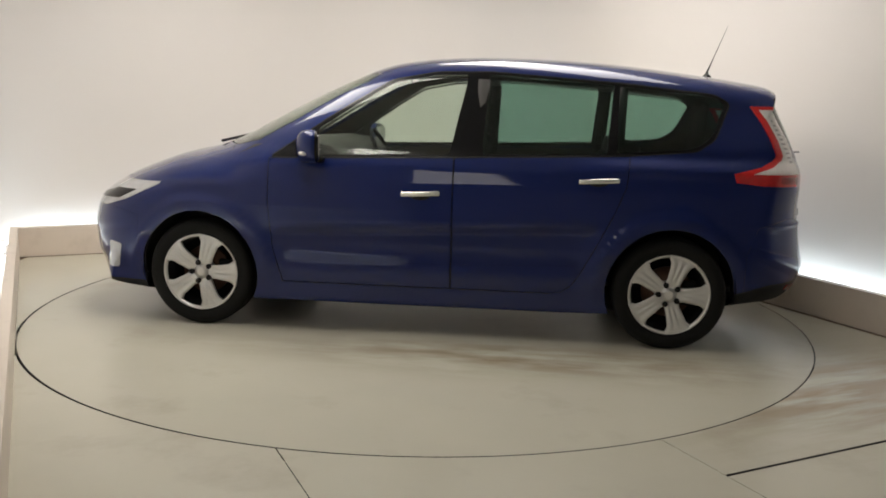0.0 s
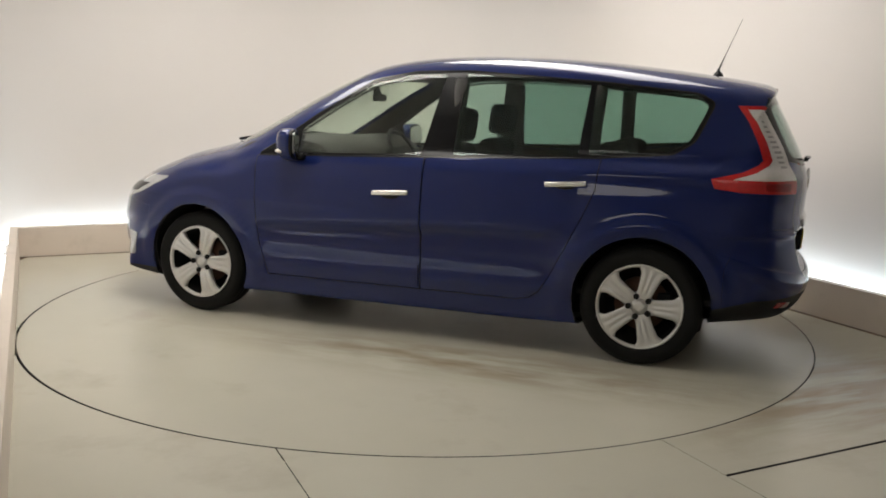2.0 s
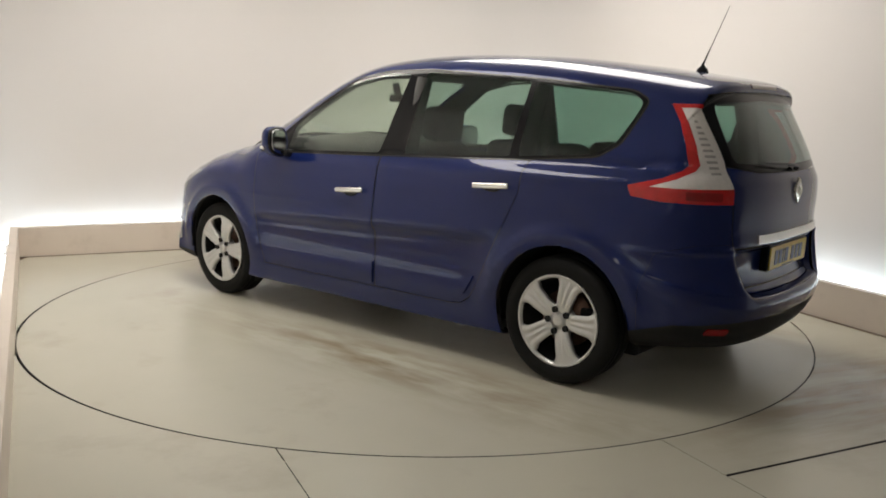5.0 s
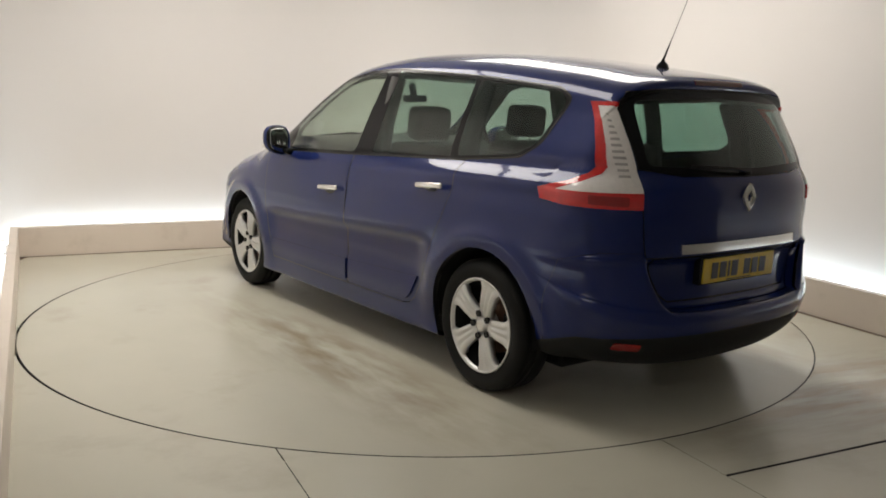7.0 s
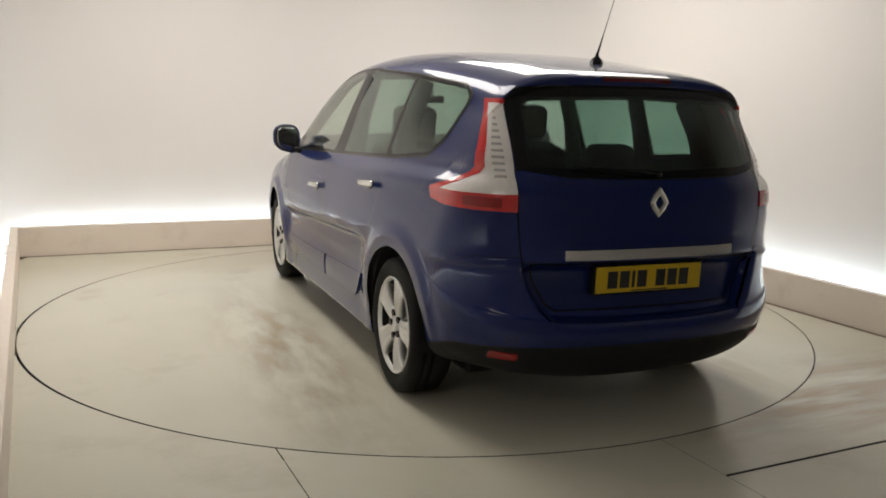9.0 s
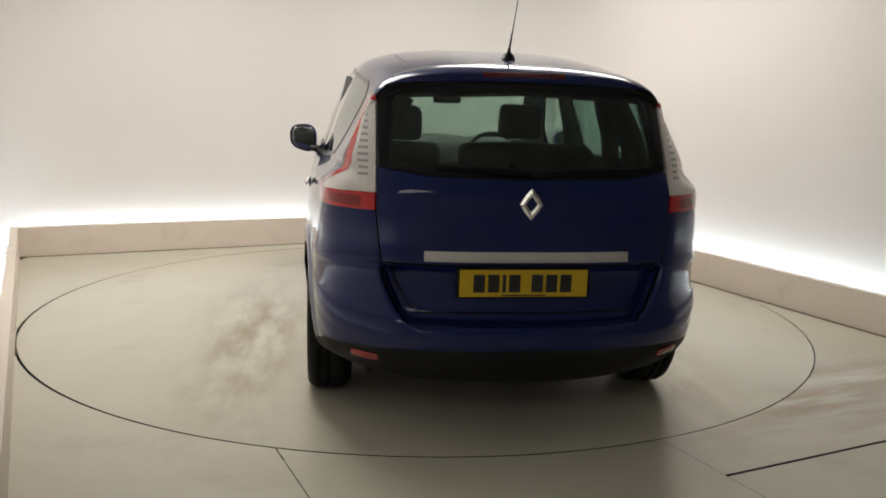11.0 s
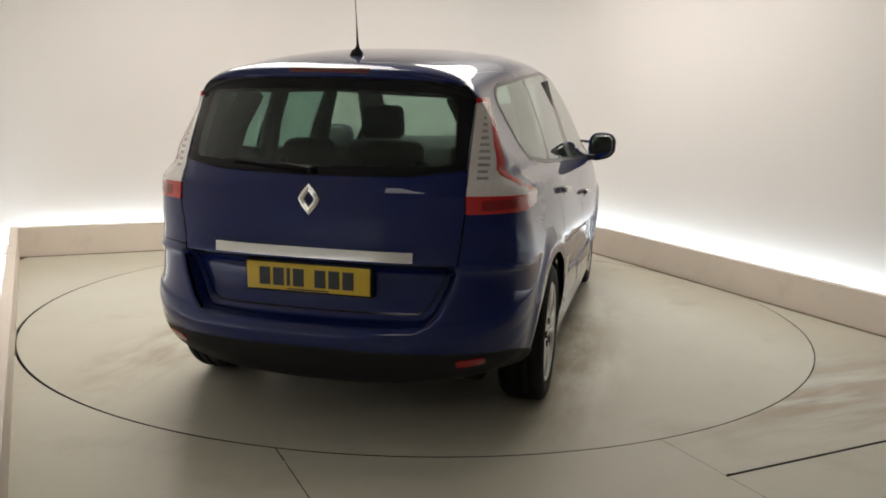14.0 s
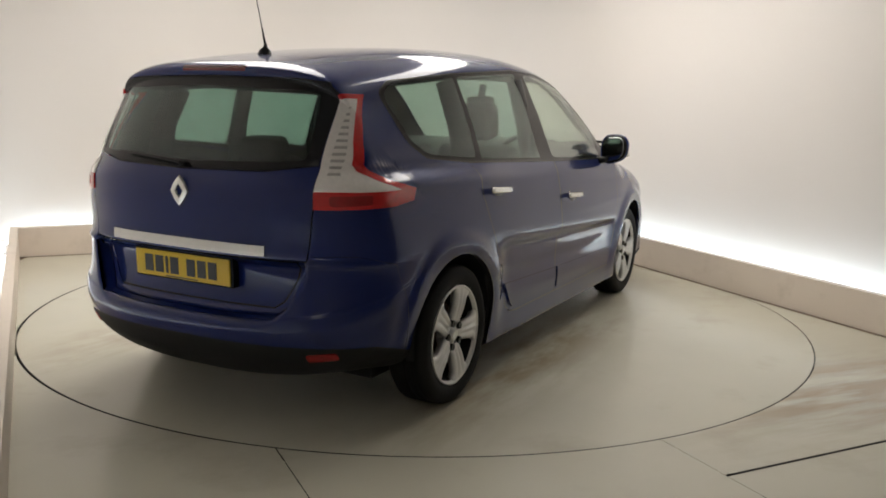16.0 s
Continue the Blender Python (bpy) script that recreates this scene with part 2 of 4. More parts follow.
    structure("wall_left", box(LEFT - g - 0.1, FRONT, -0.21, LEFT - g, BACK + g, TOP), WALL, "smooth off-white painted booth wall")
    # Unseen hall behind the camera, added to shape the light from that side.
    structure("wall_unseen_end", box(-6.2, HALL - 0.1, -0.21, 4.2, HALL, TOP + 0.1), UNSEEN_WALL, "unseen pale grey end wall of the added hall")
    structure("wall_unseen_left", box(-6.3, HALL - 0.1, -0.21, -6.2, FRONT, TOP + 0.1), UNSEEN_WALL, "unseen pale grey side wall of the added hall")
    structure("wall_unseen_right", box(4.2, HALL - 0.1, -0.21, 4.3, FRONT, TOP + 0.1), UNSEEN_WALL, "unseen pale grey side wall of the added hall")
    structure("wall_unseen_return_left", box(-6.3, FRONT, -0.21, LEFT - g - 0.104, FRONT + 0.1, TOP + 0.1), UNSEEN_WALL, "unseen pale grey wall between booth and added hall")
    structure("wall_unseen_return_right", box(RIGHT + g + 0.104, FRONT, -0.21, 4.3, FRONT + 0.1, TOP + 0.1), UNSEEN_WALL, "unseen pale grey wall between booth and added hall")
    structure("ceiling_unseen", box(-6.3, HALL - 0.1, TOP + 0.104, 4.3, FRONT + 0.1, TOP + 0.2), UNSEEN_WALL, "unseen pale grey ceiling of the added hall")
    structure("floor_unseen", box(-6.3, HALL - 0.1, -0.1, 4.3, FRONT - 0.004, 0.0), UNSEEN_CONCRETE, "unseen grey concrete floor of the added hall")
    structure("ceiling", box(LEFT - g - 0.1, FRONT, TOP, RIGHT + g + 0.1, BACK + g + 0.1, TOP + 0.1), CEIL, "plain off-white ceiling")
    for a0, b0, a1, b1 in ((LEFT - t - 0.1, BACK + t + 0.05, RIGHT + t + 0.1, BACK + t + 0.07), (RIGHT + t + 0.05, FRONT + 0.05, RIGHT + t + 0.07, BACK), (LEFT - t - 0.07, FRONT + 0.05, LEFT - t - 0.05, BACK)):
        ob = part("led_strip", box(a0, b0, 0.10, a1, b1, 0.115), LED, None, "cool white glowing strip behind the upstand", m=ROOM)
        tagged(ob, category="light strip", group="cove lights")
    # Unseen strip light behind the camera, widened to a panel for softer fill.
    lamp = tagged(new("hall_light"), "unseen strip light, widened to a flat panel on the added hall's ceiling", "ceiling light")
    lamp.matrix_world = ROOM @ pose(-4.6, -5.6, TOP - 0.075)
    part("housing", box(-1.45, -0.95, 0.0, 1.45, 0.95, 0.18, 0.01), ALLOY, lamp)
    part("diffuser", box(-1.41, -0.91, -0.006, 1.41, 0.91, -0.001), HALL_GLOW, lamp)
    for a, b in LAMPS:
        lamp = tagged(new("ceiling_light"), "flat warm-white ceiling light panel", "ceiling light", "ceiling lights")
        lamp.matrix_world = ROOM @ pose(a, b, TOP - 0.075)
        part("frame", box(-0.5, -0.8, 0.0, 0.5, 0.8, 0.075, 0.008), ALLOY, lamp)
        part("diffuser", box(-0.46, -0.76, -0.006, 0.46, 0.76, -0.001), LAMP_GLOW, lamp)


def build_turntable():
    ob = tagged(new("turntable"), "round revolving floor disc with faint scuffs", "turntable")
    bm = bmesh.new()
    n = 180
    for r0, r1 in ((0.0, 0.8), (0.8, 1.7), (1.7, DISC_R)):
        for i in range(n):
            a, b = 2 * math.pi * i / n, 2 * math.pi * (i + 1) / n
            q = [(r0 * math.cos(a), r0 * math.sin(a), 0), (r1 * math.cos(a), r1 * math.sin(a), 0), (r1 * math.cos(b), r1 * math.sin(b), 0), (r0 * math.cos(b), r0 * math.sin(b), 0)]
            bm.faces.new([bm.verts.new(p) for p in (q if r0 else q[:3])])
    for i in range(n):
        a, b = 2 * math.pi * i / n, 2 * math.pi * (i + 1) / n
        ca, sa, cb, sb = DISC_R * math.cos(a), DISC_R * math.sin(a), DISC_R * math.cos(b), DISC_R * math.sin(b)
        bm.faces.new([bm.verts.new(p) for p in ((ca, sa, 0), (ca, sa, -0.06), (cb, sb, -0.06), (cb, sb, 0))])
    bmesh.ops.remove_doubles(bm, verts=bm.verts, dist=1e-5)
    part("plate", bm, TABLE, ob)
    bm = bmesh.new()
    for i in range(n):
        a, b = 2 * math.pi * i / n, 2 * math.pi * (i + 1) / n
        bm.faces.new([bm.verts.new((r * math.cos(t), r * math.sin(t), z)) for r, t, z in ((DISC_R - 0.001, a, 0.0012), (DISC_R + 0.002, a, 0.0012), (DISC_R + 0.002, b, 0.0012), (DISC_R - 0.001, b, 0.0012))])
        bm.faces.new([bm.verts.new((r * math.cos(t), r * math.sin(t), z)) for r, t, z in ((DISC_R + 0.002, a, 0.0012), (DISC_R + 0.002, a, -0.05), (DISC_R + 0.002, b, -0.05), (DISC_R + 0.002, b, 0.0012))])
    bmesh.ops.remove_doubles(bm, verts=bm.verts, dist=1e-5)
    part("edge_ring", bm, DARK, ob, "thin dark edge ring")
    return ob


build_booth()
turntable = build_turntable()


# ---- the car: x forward, y to its left, origin on the ground between the axles ----
AXLE, WHEEL_Y, WHEEL_R, RIM_R = 1.386, 0.775, 0.322, 0.232
# centre line in side view, from under the tail up over the roof and round the nose
PROFILE = ((-1.75, 0.175), (-2.06, 0.215), (-2.18, 0.285), (-2.235, 0.37), (-2.256, 0.445), (-2.240, 0.493), (-2.172, 0.518), (-2.150, 0.59), (-2.154, 0.70), (-2.193, 0.742), (-2.193, 0.83), (-2.197, 0.98), (-2.172, 1.085),
           (-2.10, 1.24), (-2.000, 1.425), (-1.986, 1.452), (-1.994, 1.472), (-1.980, 1.499), (-1.88, 1.530), (-1.48, 1.588), (-0.94, 1.640), (-0.30, 1.660), (0.17, 1.630), (0.46, 1.558), (0.90, 1.354), (1.31, 1.135), (1.49, 1.063),
           (1.74, 1.00), (2.06, 0.875), (2.26, 0.745), (2.33, 0.60), (2.335, 0.46), (2.26, 0.285), (2.06, 0.180), (1.65, 0.150), (1.2, 0.142), (0.8, 0.140), (0.4, 0.138), (0.0, 0.138), (-0.4, 0.139), (-0.8, 0.142), (-1.25, 0.150))
# depth of the rounding towards the side and how square it is, at the same places
ROUND_L = (0.15, 0.30, 0.42, 0.50, 0.51, 0.51, 0.50, 0.49, 0.48, 0.475, 0.47, 0.45, 0.42, 0.34, 0.23, 0.21, 0.205, 0.20, 0.18, 0.15, 0.15, 0.15, 0.17, 0.24, 0.34, 0.36, 0.30, 0.30, 0.45, 0.60, 0.66, 0.66, 0.5, 0.12, 0.06, 0.05, 0.05, 0.05, 0.05, 0.05, 0.05, 0.06)
ROUND_N = (2.0, 2.3, 2.6, 2.7, 2.7, 2.7, 2.7, 2.7, 2.75, 2.8, 2.8, 2.8, 2.9, 3.1, 3.3, 3.45, 3.55, 3.6, 3.3, 2.8, 2.8, 2.6, 2.5, 2.5, 2.4, 2.4, 2.4, 2.3, 2.2, 2.2, 2.2, 2.2, 2.2, 2.0, 2.0, 2.0, 2.0, 2.0, 2.0, 2.0, 2.0, 2.0)
# half width of the recess for the number plate, by height
RECESS = ((0.49, 0.45), (0.545, 0.505), (0.64, 0.55), (0.77, 0.585))
WIDTH = ((0.15, 0.850), (0.20, 0.868), (0.33, 0.872), (0.55, 0.893), (0.75, 0.893), (0.90, 0.873), (1.0, 0.852), (1.06, 0.822), (1.10, 0.795), (1.30, 0.728), (1.50, 0.648), (1.66, 0.59))


def ease(x, a, b):
    k = min(1, max(0, (x - a) / (b - a)))
    return k * k * (3 - 2 * k)


def half_width(x, z):
    zs, ws = [p[0] for p in WIDTH], [p[1] for p in WIDTH]
    w = float(np.interp(z, zs, ws))
    w *= 1 - 0.075 * ease(-x, 0.9, 2.3) - 0.085 * ease(x, 0.9, 2.3)
    w *= 1 - 0.06 * ease(-x, 0.9, 1.9) * ease(z, 1.08, 1.38)       # the cabin narrows towards the tail
    w += 0.008 * ease(x, -1.2, -0.4) + 0.018 * ease(x, -0.6, 0.6)
    for cx in (-AXLE, AXLE):       # flared arches with a clear lip
        k = math.hypot(x - cx, z - 0.33) - 0.425
        w += 0.018 * math.exp(-(k / (0.040 if k > 0 else 0.13)) ** 2) * ease(z, 0.2, 0.45)
    mid = ease(x, -1.0, -0.82) * (1 - ease(x, 0.84, 0.99))
    crease = 0.665 - 0.04 * x
    w += 0.004 * mid * math.exp(-((z - crease - 0.025) / 0.035) ** 2)
    w -= 0.028 * mid * (1 - ease(z, crease - 0.055, crease))       # the doors are undercut below the crease
    w += 0.020 * mid * (1 - ease(z, 0.36, 0.53))
    rear = ease(-x, 0.6, 1.2)       # shoulder under the rear windows
    w += rear * (0.014 * math.exp(-((z - 1.03) / 0.03) ** 2) - 0.012 * math.exp(-((z - 1.095) / 0.03) ** 2))
    return w


def spline(vals, closed, sub):
    out, n = [], len(vals)
    for i in range(n if closed else n - 1):
        p = [np.array(vals[(i + k) % n], float) for k in (-1, 0, 1, 2)]
        for j in range(sub):
            t = j / sub
            out.append(0.5 * (2 * p[1] + (p[2] - p[0]) * t + (2 * p[0] - 5 * p[1] + 4 * p[2] - p[3]) * t * t + (3 * p[1] - p[0] - 3 * p[2] + p[3]) * t ** 3))
    return out


def body_surface():
    """Faces of the car's left half: vertices are place and normal in one tuple."""
    sub = 8
    prof = spline(PROFILE, True, sub)
    rl = [float(v) for v in np.interp(np.arange(len(prof)) / sub, range(len(ROUND_L) + 1), ROUND_L + ROUND_L[:1])]
    rn = [float(v) for v in np.interp(np.arange(len(prof)) / sub, range(len(ROUND_N) + 1), ROUND_N + ROUND_N[:1])]
    nphi, nstr, krim = 76, 44, 36
    grid = []
    for (bx, bz), L, n in zip(prof, rl, rn):
        sx, sz = max(-1.45, min(1.35, bx * 0.78)), 0.72
        dx, dz = sx - bx, sz - bz
        length = math.hypot(dx, dz)
        L = min(L, 0.8 * length)
        row = []
        edge = float(np.interp(bz, [p[0] for p in RECESS], [p[1] for p in RECESS]))
        # one column of the grid follows the rim of the recess
        rim = math.asin((edge / half_width(bx + 0.05, bz)) ** (n / 2)) if bx < -2.0 and bz < 1.2 else math.pi / 2 * krim / nphi
        for k in range(nphi + nstr):
            if k <= nphi:
                phi = rim * k / krim if k <= krim else rim + (math.pi / 2 - rim) * (k - krim) / (nphi - krim)
                d, share = L * (1 - max(0.0, math.cos(phi)) ** (2 / n) if k < nphi else 1), math.sin(phi) ** (2 / n)
            else:
                d, share = L + (length - L) * (k - nphi) / (nstr - 1), 1.0
            x, z = bx + dx * d / length, bz + dz * d / length
            if bx < -2.0 and 0.445 < bz < 0.78:       # the bumper's wings stand proud on both sides of the recess
                flat = -2.256 + (bz - 0.445) / 0.325 * 0.041
                wing = ease(k, krim - 1.5, krim + 1.5) * (1 - ease(bz, 0.735, 0.765))
                x += (flat - bx) * (1 - d / length) * wing
            row.append((x, share * half_width(x, z), z))
        grid.append(row)
    g = np.array(grid)
    du = np.roll(g, -1, 0) - np.roll(g, 1, 0)
    dv = np.empty_like(g)
    dv[:, 1:-1] = g[:, 2:] - g[:, :-2]
    dv[:, 0] = (0, 1, 0)
    dv[:, -1] = g[:, -1] - g[:, -2]
    nn = np.cross(du, dv)
    ln = np.linalg.norm(nn, axis=2, keepdims=True)
    nn = nn / np.maximum(ln, 1e-9)
    heart = np.stack([np.clip(g[..., 0], -1.4, 1.3), 0 * g[..., 1], np.full(g.shape[:2], 0.75)], 2)
    nn *= np.where(((g - heart) * nn).sum(2, keepdims=True) < 0, -1, 1)       # all outwards
    full = [[tuple(float(c) for c in (*g[i, j], *nn[i, j])) for j in range(g.shape[1])] for i in range(g.shape[0])]
    faces, m = [], len(full)
    for i in range(m):
        for j in range(nphi + nstr - 1):
            a, b, c, d = full[i][j], full[(i + 1) % m][j], full[(i + 1) % m][j + 1], full[i][j + 1]
            faces.append([a, b, c, d])
    return faces


def mirror(faces):
    return [[(v[0], -v[1], v[2], v[3], -v[4], v[5]) for v in reversed(f)] for f in faces]


def push(faces, d):
    return [[(v[0] + d * v[3], v[1] + d * v[4], v[2] + d * v[5], v[3], v[4], v[5]) for v in f] for f in faces]


def ccw(poly):
    s = sum(p[0] * q[1] - q[0] * p[1] for p, q in zip(poly, list(poly[1:]) + [poly[0]]))
    return list(poly) if s > 0 else list(reversed(poly))


def rounded(poly, r, seg=4):
    poly, out, n = ccw(poly), [], len(poly)
    for i, p in enumerate(poly):
        a, p, b = Vector(poly[i - 1]), Vector(p), Vector(poly[(i + 1) % n])
        da, db = (a - p), (b - p)
        k = min(r, da.length * 0.45, db.length * 0.45)
        s, e = p + da.normalized() * k, p + db.normalized() * k
        for j in range(seg + 1):
            t = j / seg
            out.append(tuple((1 - t) ** 2 * s + 2 * t * (1 - t) * p + t * t * e))
    return out


def grown(poly, d):
    poly, out, n = ccw(poly), [], len(poly)
    for i, p in enumerate(poly):
        a, p, b = Vector(poly[i - 1]), Vector(p), Vector(poly[(i + 1) % n])
        u, w = (p - a).normalized(), (b - p).normalized()
        n1, n2 = Vector((u.y, -u.x)), Vector((w.y, -w.x))
        m = n1 + n2
        m = m / max(0.3, m.dot(n1)) if m.length > 1e-6 else n1
        out.append(tuple(p + m * d))
    return out


def skin(name, faces, mat, parent, label="", thick=0.0, rim=True):
    """A mesh from faces that carry their own normals; thick: an inner face and, with rim, edges as well."""
    index, verts, polys, normals = {}, [], [], []

    def put(f):
        ids, ns = [], []
        for v in f:
            key = (round(v[0], 5), round(v[1], 5), round(v[2], 5))
            if key not in index:
                index[key] = len(verts)
                verts.append(key)
            if index[key] not in ids:
                ids.append(index[key])
                ns.append(v[3:])
        if len(ids) > 2:
            e1, e2 = Vector(verts[ids[1]]) - Vector(verts[ids[0]]), Vector(verts[ids[2]]) - Vector(verts[ids[0]])
            if e1.cross(e2).dot(Vector(ns[0])) < 0:
                ids.reverse()
                ns.reverse()
            polys.append(ids)
            normals.extend(ns)

    for f in faces:
        put(f)
    if thick:
        inner = push(faces, -thick)
        for f in inner:
            put([(*v[:3], -v[3], -v[4], -v[5]) for v in f])
        if rim:
            count = {}
            for f, q in zip(faces, inner):
                for n in range(len(f)):
                    m = (n + 1) % len(f)
                    key = frozenset((tuple(round(c, 5) for c in f[n][:3]), tuple(round(c, 5) for c in f[m][:3])))
                    count.setdefault(key, []).append((f[n], f[m], q[m], q[n], f))
            for quads in count.values():
                if len(quads) == 1 and len({tuple(v[:3]) for v in quads[0][:2]}) == 2:
                    a, b, c, d, f = quads[0]
                    e = (Vector(b[:3]) - Vector(a[:3])).cross(Vector(a[3:])).normalized()
                    mid = sum((Vector(v[:3]) for v in f), Vector()) / len(f)
                    if e.dot(Vector(a[:3]) - mid) < 0:
                        e = -e
                    put([(*v[:3], *e) for v in (a, b, c, d)])
    me = bpy.data.meshes.new(name)
    me.from_pydata(verts, [], polys)
    me.materials.append(mat)
    me.shade_smooth()
    if len(me.loops) == len(normals):
        me.normals_split_custom_set(normals)
    ob = new(name, me)
    ob.parent = parent
    return tagged(ob, label)


def pair(name, faces, mat, parent, label=""):
    skin(name, faces, mat, parent, label)
    skin(name, mirror(faces), mat, parent, label)


def both(faces):
    return faces + mirror(faces)


def circle(cx, cz, r, n=32):
    return [(cx + r * math.cos(2 * math.pi * i / n), cz + r * math.sin(2 * math.pi * i / n)) for i in range(n)]


def lathe(profile, n=48, axis="y"):
    """Revolve (radius, along) pairs round the y axis."""
    bm = bmesh.new()
    rings = []
    for r, y in profile:
        rings.append([bm.verts.new((r * math.cos(2 * math.pi * i / n), y, r * math.sin(2 * math.pi * i / n))) for i in range(n)])
    for a, b in zip(rings, rings[1:]):
        for i in range(n):
            bm.faces.new((a[i], a[(i + 1) % n], b[(i + 1) % n], b[i]))
    bmesh.ops.remove_doubles(bm, verts=bm.verts, dist=1e-6)
    bmesh.ops.recalc_face_normals(bm, faces=bm.faces)
    return bm


def tube(points, r, n=8, r_end=None):
    bm, rings = bmesh.new(), []
    pts = [Vector(p) for p in points]
    for i, p in enumerate(pts):
        d = (pts[min(i + 1, len(pts) - 1)] - pts[max(i - 1, 0)]).normalized()
        u = d.orthogonal().normalized()
        w = d.cross(u)
        k = r if r_end is None else r + (r_end - r) * i / (len(pts) - 1)
        rings.append([bm.verts.new(p + k * (math.cos(2 * math.pi * j / n) * u + math.sin(2 * math.pi * j / n) * w)) for j in range(n)])
    for a, b in zip(rings, rings[1:]):
        off = min(range(n), key=lambda o: sum((a[j].co - b[(j + o) % n].co).length for j in range(n)))
        for j in range(n):
            bm.faces.new((a[j], a[(j + 1) % n], b[(j + 1 + off) % n], b[(j + off) % n]))
    bm.faces.new(rings[0])
    bm.faces.new(rings[-1])
    bmesh.ops.recalc_face_normals(bm, faces=bm.faces)
    return bm


DISC_STEEL = material("brake_disc", (0.17, 0.095, 0.065), 0.45, metal=0.6, vary=0.3, scale=25)


def build_wheel(car, x, side):
    wheel = new("wheel")
    wheel.parent = car
    wheel.matrix_basis = pose(x, side * WHEEL_Y, WHEEL_R, 0, 0, 0 if side > 0 else 180)
    R, q = WHEEL_R, RIM_R
    part("tyre", lathe([(q - 0.004, 0.088), (q + 0.008, 0.094), (q + 0.035, 0.104), (R - 0.028, 0.102), (R - 0.008, 0.088), (R, 0.070), (R, 0.045), (R - 0.006, 0.043), (R - 0.006, 0.037), (R, 0.035), (R, 0.005), (R - 0.006, 0.003),
                        (R - 0.006, -0.003), (R, -0.005), (R, -0.07), (R - 0.03, -0.10), (q, -0.09)], 64), RUBBER, wheel, "black rubber tyre", True)
    part("rim", lathe([(q - 0.002, 0.090), (q, 0.095), (q - 0.004, 0.098), (q - 0.011, 0.095), (q - 0.018, 0.080)], 64), ALLOY, wheel, "silver alloy rim", True)
    # The barrel's black puts the shade behind the spokes into its colour.
    part("rim_barrel", lathe([(q - 0.018, 0.079), (q - 0.03, 0.03), (q - 0.035, -0.08), (0.05, -0.088)], 64), PLASTIC, wheel, "inside of the rim, blackened for the shade behind the spokes", True)
    part("brake_disc", lathe([(0.03, 0.0), (0.06, 0.02), (0.075, 0.0), (0.145, 0.0), (0.147, -0.02), (0.02, -0.03)], 40), DISC_STEEL, wheel, "worn brake disc behind the spokes", True)
    part("caliper", box(-0.16, -0.05, -0.07, -0.085, 0.022, 0.07, 0.01), PLASTIC, wheel)
    # five broad spokes, each with a shallow groove
    for s in range(5):
        ang = math.pi + 2 * math.pi * s / 5
        bm, top, low = bmesh.new(), [], []
        nr, nu = 14, 16
        for i in range(nr + 1):
            t = i / nr
            r = 0.045 + (q - 0.009 - 0.045) * t
            half = 0.036 + 0.026 * t + 0.030 * ease(t, 0.72, 1.0) + 0.008 * (1 - ease(t, 0.0, 0.25))
            lift = 0.080 + 0.009 * math.sin(math.pi * min(1, t * 1.05)) + 0.014 * t
            ra, rb = [], []
            for j in range(nu + 1):
                u = -1 + 2 * j / nu
                edge = -0.010 * abs(u) ** 8
                groove = -0.007 * math.exp(-((abs(u) - 0.30) / 0.13) ** 2) * ease(t, 0.10, 0.3) * (1 - ease(t, 0.82, 0.98))
                ra.append(bm.verts.new((r, lift + edge + groove, half * u)))
                rb.append(bm.verts.new((r, lift - 0.04, half * u * 0.86)))
            top.append(ra)
            low.append(rb)
        for i in range(nr):
            for j in range(nu):
                bm.faces.new((top[i][j], top[i + 1][j], top[i + 1][j + 1], top[i][j + 1]))
                bm.faces.new((low[i][j], low[i][j + 1], low[i + 1][j + 1], low[i + 1][j]))
            for j in (0, nu):
                f = (top[i][j], top[i + 1][j], low[i + 1][j], low[i][j])
                bm.faces.new(f if j else tuple(reversed(f)))
        bmesh.ops.rotate(bm, verts=bm.verts, cent=(0, 0, 0), matrix=Matrix.Rotation(ang, 3, "Y"))
        bmesh.ops.recalc_face_normals(bm, faces=bm.faces)
        part("spoke", bm, ALLOY, wheel, "", True)
        a2 = ang + math.pi / 5
        # Raised black disc stands in for the shaded hole of a wheel bolt.
        bm = lathe([(0.0, 0.089), (0.016, 0.089), (0.0175, 0.06)], 14)
        bmesh.ops.translate(bm, verts=bm.verts, vec=(0.058 * math.cos(a2), 0.003, -0.058 * math.sin(a2)))
        part("bolt_hole_disc", bm, BLACK, wheel, "black disc for a shaded bolt hole")
    part("hub", lathe([(0.0, 0.088), (0.028, 0.088), (0.032, 0.085), (0.034, 0.080), (0.072, 0.078), (0.074, 0.03)], 32), ALLOY, wheel, "", True)
    part("hub_cap", lathe([(0.0, 0.0905), (0.022, 0.0905), (0.026, 0.087)], 24), ALLOY, wheel)
    return wheel


def panel(faces, poly, ax=(0, 2), where=None, gap=0.0045, deep=0.012):
    """Cut a panel with a shut line round it: panel, sunken joint, the rest."""
    wide, rest = carve(faces, ccw(grown(poly, gap)), ax, where)
    pan, joint = carve(wide, ccw(poly), ax)
    return pan, push(joint, -deep), rest


def islands(faces):
    """Sort faces into connected pieces."""
    root = {}

    def find(k):
        while root.setdefault(k, k) != k:
            k = root[k]
        return k
    keys = [[tuple(round(c, 4) for c in v[:3]) for v in f] for f in faces]
    for ks in keys:
        for k in ks[1:]:
            root[find(k)] = find(ks[0])
    out = {}
    for f, ks in zip(faces, keys):
        out.setdefault(find(ks[0]), []).append(f)
    return [q for q in out.values() if len(q) > 3]


